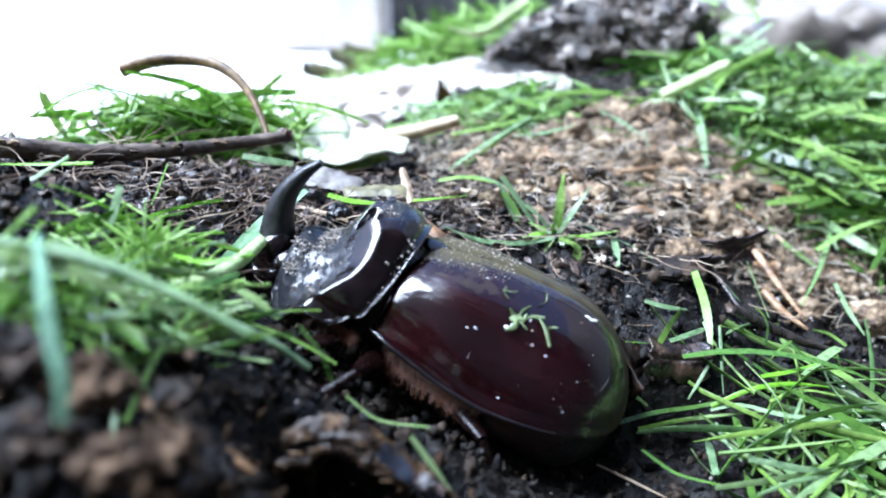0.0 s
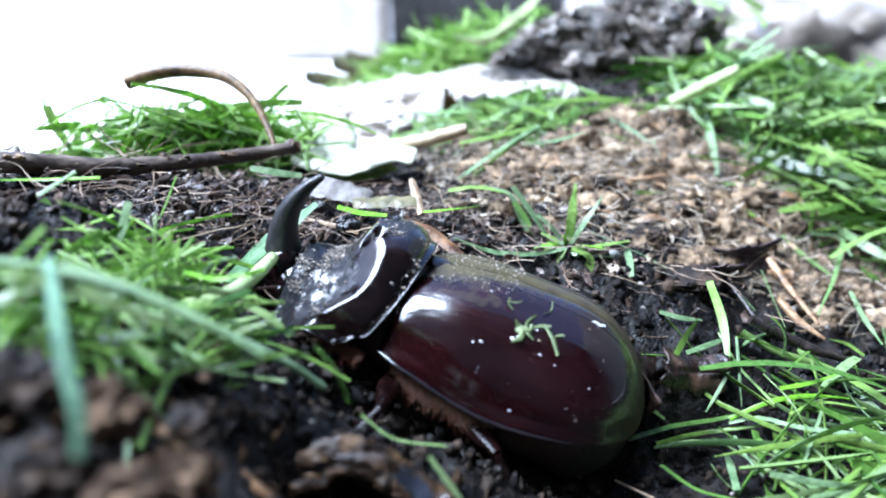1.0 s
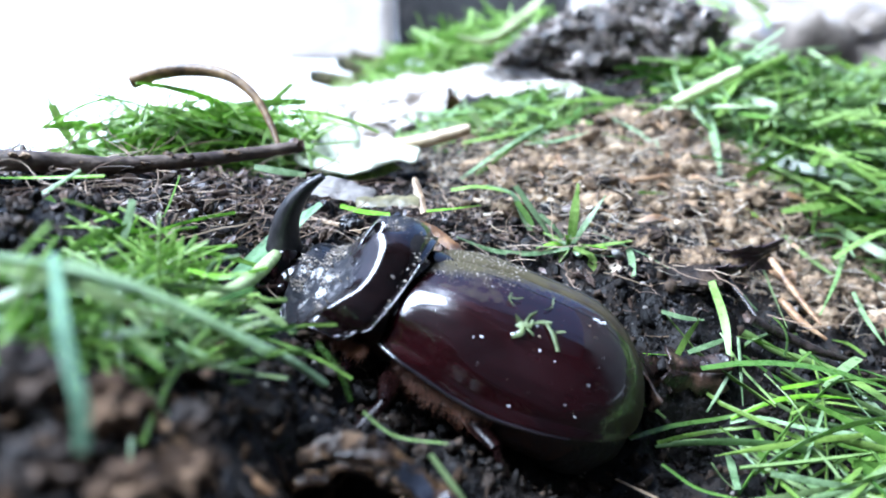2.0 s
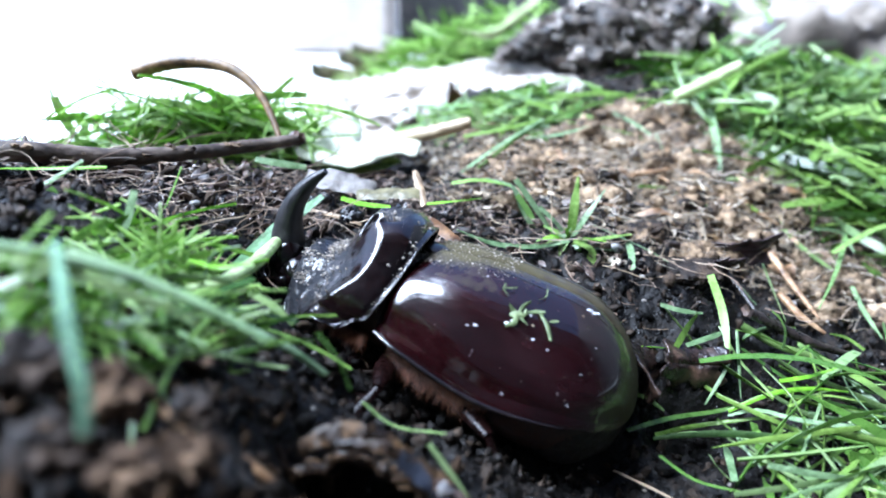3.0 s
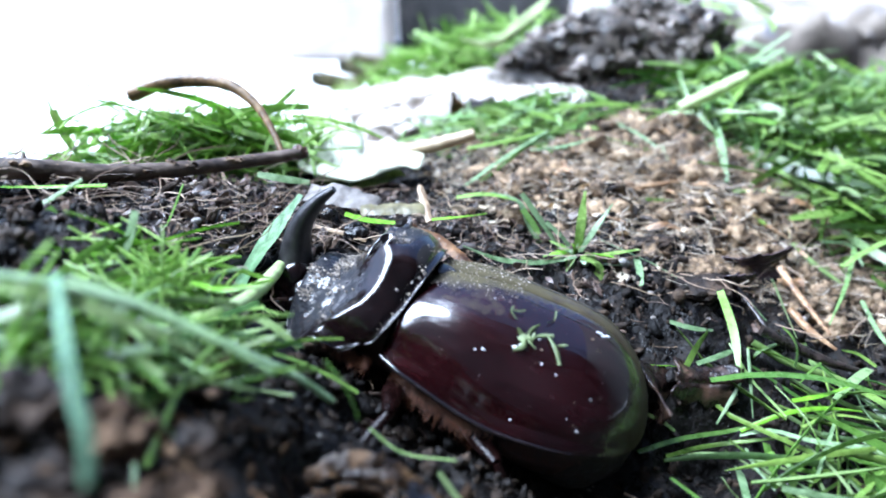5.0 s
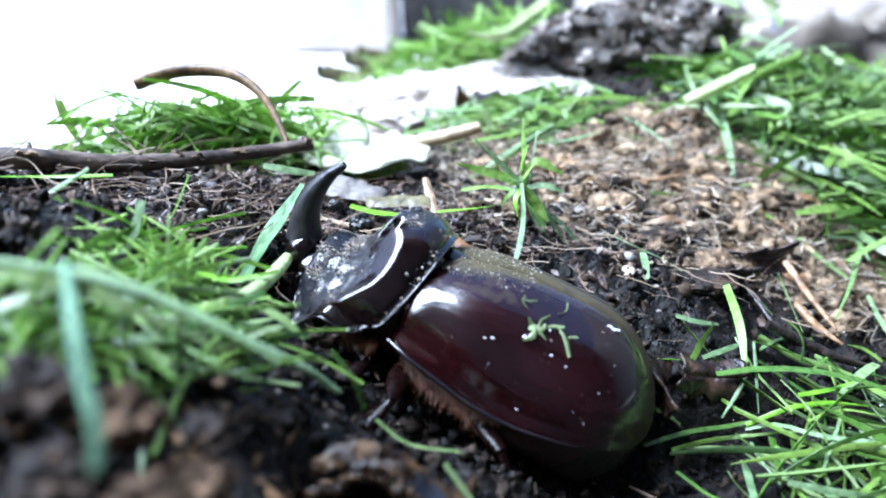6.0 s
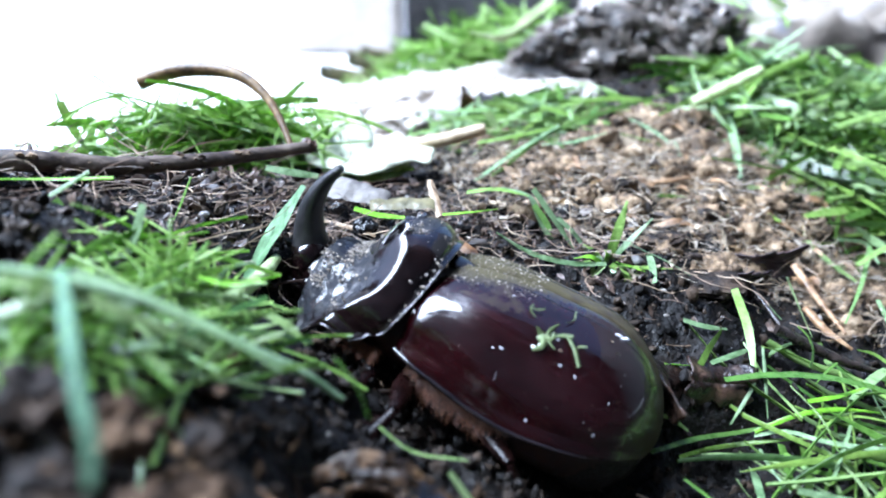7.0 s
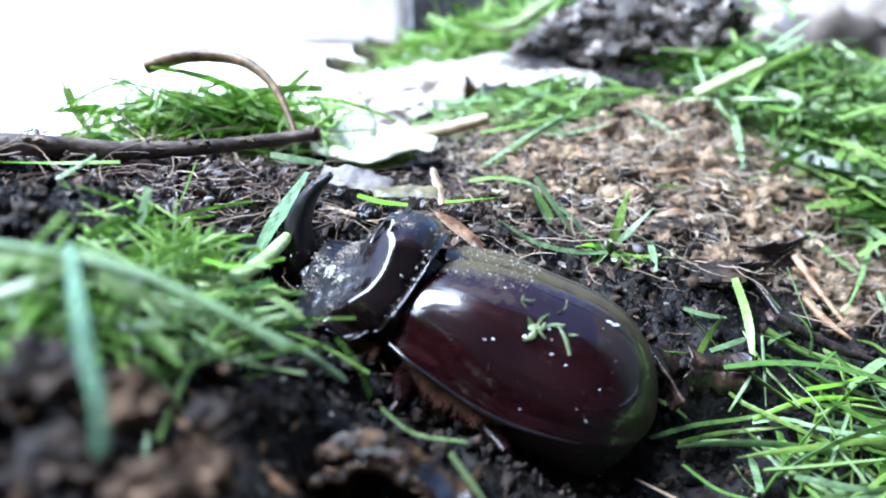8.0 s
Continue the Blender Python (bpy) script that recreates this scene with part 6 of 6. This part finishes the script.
    strip([(-8.2, 41.2, 13.2), (-5.3, 41.4, 12.9), (-3.1, 41.5, 11.6), (-0.5, 41.4, 9.6)], 0.8, ORANGEBARK)
    flat([(-4.1, 41.0, 12.3), (-2.6, 41.0, 10.9), (-0.2, 41.0, 8.5)], 1.5, BLUEFLAKE, 0.6, 0.2)
    chip([(18.7, 64.8, 3.3)], 3.40)
    chip([(23.1, 66.1, 3.5)], 2.78)
    chip([(-0.2, 149.3, 10.2)], 3.27)
    chip([(26.4, 75.8, 1.8)], 1.50)
    purple([(34.2, 85.2, 7.5)], 3.22)
    purple([(29.4, 80.1, 7.7)], 2.16)
    slab([(26.5, 79.8, 7.3)], 3.81)
    slab([(22.4, 86.4, 9.9)], 2.28)
    clod([(30.0, 163.6, 17.3)], 10.46)
    clod([(45.5, 163.5, 19.5)], 9.30)
    clod([(38.2, 165.6, 23.5)], 6.97)
    clod([(20.7, 164.5, 19.4)], 4.65)
    clod([(16.5, 164.6, 15.2)], 5.81)
    husk([(-17.9, 152.5, 12.8)], 4.97)
    husk([(-11.5, 155.7, 12.7)], 5.63)
    husk([(-5.2, 153.4, 14.8)], 5.30)
    husk([(0.3, 150.6, 13.1)], 5.45)
    husk([(5.5, 160.2, 15.1)], 4.59)
    husk([(-10.4, 139.1, 12.1)], 4.07)
    husk([(-3.4, 141.1, 11.6)], 4.64)
    husk([(10.7, 151.1, 14.1)], 3.27)
    rng = np.random.default_rng(61)
    for _ in range(16):
        x, y = rng.uniform(-22, 16), rng.uniform(126, 160)
        husk([(x, y, float(bed(x, y)) + rng.uniform(1.0, 3.5))], rng.uniform(2.2, 4.4))
    stone([(100.3, 270.5, 10.1)], 13.22)
    stone([(114.5, 259.8, 10.5)], 14.52)
    stone([(143.4, 281.5, 9.4)], 11.76)
    stone([(78.5, 249.2, 12.0)], 8.71)
    stone([(102.5, 245.3, 14.9)], 10.24)
    stone([(122.1, 249.2, 11.0)], 10.46)
    debris([(-29.8, 206.6, 4.3)], 3.87)
    debris([(-23.3, 202.9, 8.2)], 3.20)
    debris([(-20.9, 208.7, 9.0)], 2.98)
    near_clod([(-20.8, 31.8, 27.0)], 1.57)
    near_clod([(-17.6, 32.1, 25.2)], 1.50)
    near_clod([(-18.7, 28.6, 24.6)], 1.38)
    near_clod([(-13.3, 30.8, 22.0)], 1.18)
    near_clod([(-14.0, 34.1, 22.3)], 0.99)
    near_clod([(-15.2, 28.1, 23.4)], 1.23)
    pebble([(-16.9, 33.3, 22.9)], 0.45)
    pebble([(-13.7, 29.3, 21.2)], 0.47)
    pebble([(-14.7, 39.0, 20.9)], 0.39)
    pebble([(-17.7, 37.5, 20.0)], 0.45)
    pebble([(-25.5, 71.2, 18.6)], 0.49)
    pebble([(18.9, 87.8, 10.5)], 0.68)
    pebble([(18.0, 81.2, 9.3)], 0.77)
    pebble([(39.1, 81.2, 2.1)], 0.66)
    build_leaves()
    flat([(-17.1, 84.2, 16.7), (-13.7, 83.1, 16.7), (-9.2, 81.8, 16.1)], 3.54, GREYLEAF, 0.7, 0.1)
    flat([(-10.9, 80.6, 16.0), (-7.9, 80.7, 16.0), (-4.1, 80.7, 16.1)], 1.85, OLIVE, 1.0)
    flat([(-4.6, 84.5, 17.3), (-4.1, 82.0, 16.5), (-3.4, 79.2, 15.2)], 0.94, STRAW, 0.9)
    flat([(0.5, 71.1, 13.9), (-1.9, 73.2, 15.1), (-5.0, 75.4, 16.4)], 1.37, HUSKORANGE, 0.15, 0.25)
    flat([(-17.3, 77.5, 13.9), (-15.1, 76.4, 14.0), (-12.9, 75.1, 13.5)], 1.55, BLUEFLAKE, 0.7)
    flat([(-15.6, 78.1, 15.2), (-12.4, 76.8, 14.9), (-9.9, 75.6, 14.5)], 0.54, STRAW, 0.6)
    char([(-11.1, 76.8, 14.9)], 1.19)
    char([(-14.2, 79.5, 16.0)], 0.67)
    char([(-15.7, 79.4, 15.8)], 0.55)
    return arch


def turned(point, degrees, shift=(0, 0, 0)):
    """A turn about the line of sight, anticlockwise, about a thing's own origin at that point, and a shift."""
    m = Matrix.Rotation(radians(degrees), 4, Vector((0, -0.913, 0.407)))
    return Matrix.Translation((Vector(point) + Vector(shift)) * MM) @ m


def motions():
    walk(beetle, [(r[0], body_pose(r)) for r in BEETLE_ROWS])
    walk(scrap, [(r[0], body_pose(r)) for r in BEETLE_ROWS])
    walk(shield, [(r[0], about(PIVOT, r[1:4], r[4:])) for r in SHIELD_ROWS])
    walk(head, [(r[0], about(PIVOT, s[1:4], s[4:]) @ about(NECK, r[1:4], r[4:])) for r, s in zip(HEAD_ROWS, SHIELD_ROWS)])
    hip = np.array((-0.8, 6.0, 2.4)) * BODY
    walk(middle_leg, [(t, about(hip, (a, 0, c))) for t, a, c in ((0, 4, -19), (0.5, 2, -12), (1, 0, -3), (1.5, 0, 0), (3, 0, 0), (4, 2, 2), (4.5, 2, 3), (6, -2, 1), (6.5, -3, 0), (7, -2, -2), (8, 2, 3))])
    hip = np.array((5.0, 4.6, 2.6)) * BODY
    walk(front_leg, [(t, about(hip, (a, 0, c))) for t, a, c in ((0, 0, 0), (0.5, -2, 0), (1, -4, 2), (1.5, -4, 2), (2.2, -14, 16), (3, -18, 24), (4.5, -18, 26), (6, -16, 22), (8, -18, 24))])
    walk(tuft, [(0, turned(TUFT, 0)), (5.7, turned(TUFT, 0)), (6.0, turned(TUFT, 82, (-6.2, 2.6, 7.0))), (6.5, turned(TUFT, 76, (-6.6, 2.3, 7.2))),
                (6.7, turned(TUFT, 10, (0.6, 0, 0.6))), (7.0, turned(TUFT, -10, (1.9, -0.6, -1.0))), (8.0, turned(TUFT, -10, (1.9, -0.6, -1.0)))])
    walk(dry_stem, [(t, turned((-20.3, 87.8, 20.1), a)) for t, a in ((0, 0), (1.5, 0.3), (3, 0.2), (3.5, 0.5), (4, 1.5), (4.5, 3.6), (6, 2.4), (6.5, 2.0), (7, 1.6), (7.5, 1.4), (8, 0.8))])
    base = BUTT
    walk(pushed_blade, [(t, turned(base, a)) for t, a in ((0, 2), (1.5, 1), (3, 0), (3.5, 2), (4, 4), (4.5, 13), (5.8, 19), (6.5, 21), (8, 21))])
    base = (-21.7, 52.1, 18.5)
    walk(pushed_stalk, [(t, turned(base, a, (x, 0, z))) for t, a, x, z in ((0, 0, 0.2, 0), (1.5, -1, 0.2, -0.2), (3, 0, 0, 0), (4, -1, 0.2, -0.2), (4.5, -2, -0.2, -0.4), (6, -2, 0.1, -0.4), (6.5, -2, -1.1, -0.4),
                                                                            (7, -2, -1.4, -0.4), (7.5, 0, -0.3, 0), (8, 1, -0.4, 0.2))])


build_setting()
build_crumbs()
build_fibres()
build_grass()
dry_stem = build_things()
tuft = build_tuft()
BUTT = (-20.4, 64.5, 14.4)
PUSHED_LINE = np.array([(-20.4, 64.5, 14.4), (-19.2, 67.5, 15.0), (-17.6, 70.1, 15.9), (-15.5, 71.8, 17.2), (-13.3, 73.0, 18.6)]) - BUTT
pushed_blade = tagged(linked("grass_clipping", ribbon(PUSHED_LINE, 2.9, 0.12, 0.1, (0, 15), 0.35, 1.0, rings=18, up=(-0.5, -0.62, 0.6)), PUSHED, sharp=75), "broad pale grey-green blade pushed by the horn", "grass clipping", "loose grass clippings")
part("midrib", tube(spline(PUSHED_LINE, 12) + np.array((0, -0.06, 0.04)), [0.12, 0.08, 0.04], 5, 12), PUSHED, pushed_blade)
pushed_stalk = stalk([(-21.7, 52.1, 18.5), (-18.7, 53.5, 18.6), (-17.4, 57.0, 18.1), (-16.9, 63.5, 17.0), (-17.4, 69.5, 15.4)], 1.3, PALE)
beetle, shield, head, front_leg, middle_leg, far_leg = build_beetle()
scrap = build_fragment()
motions()
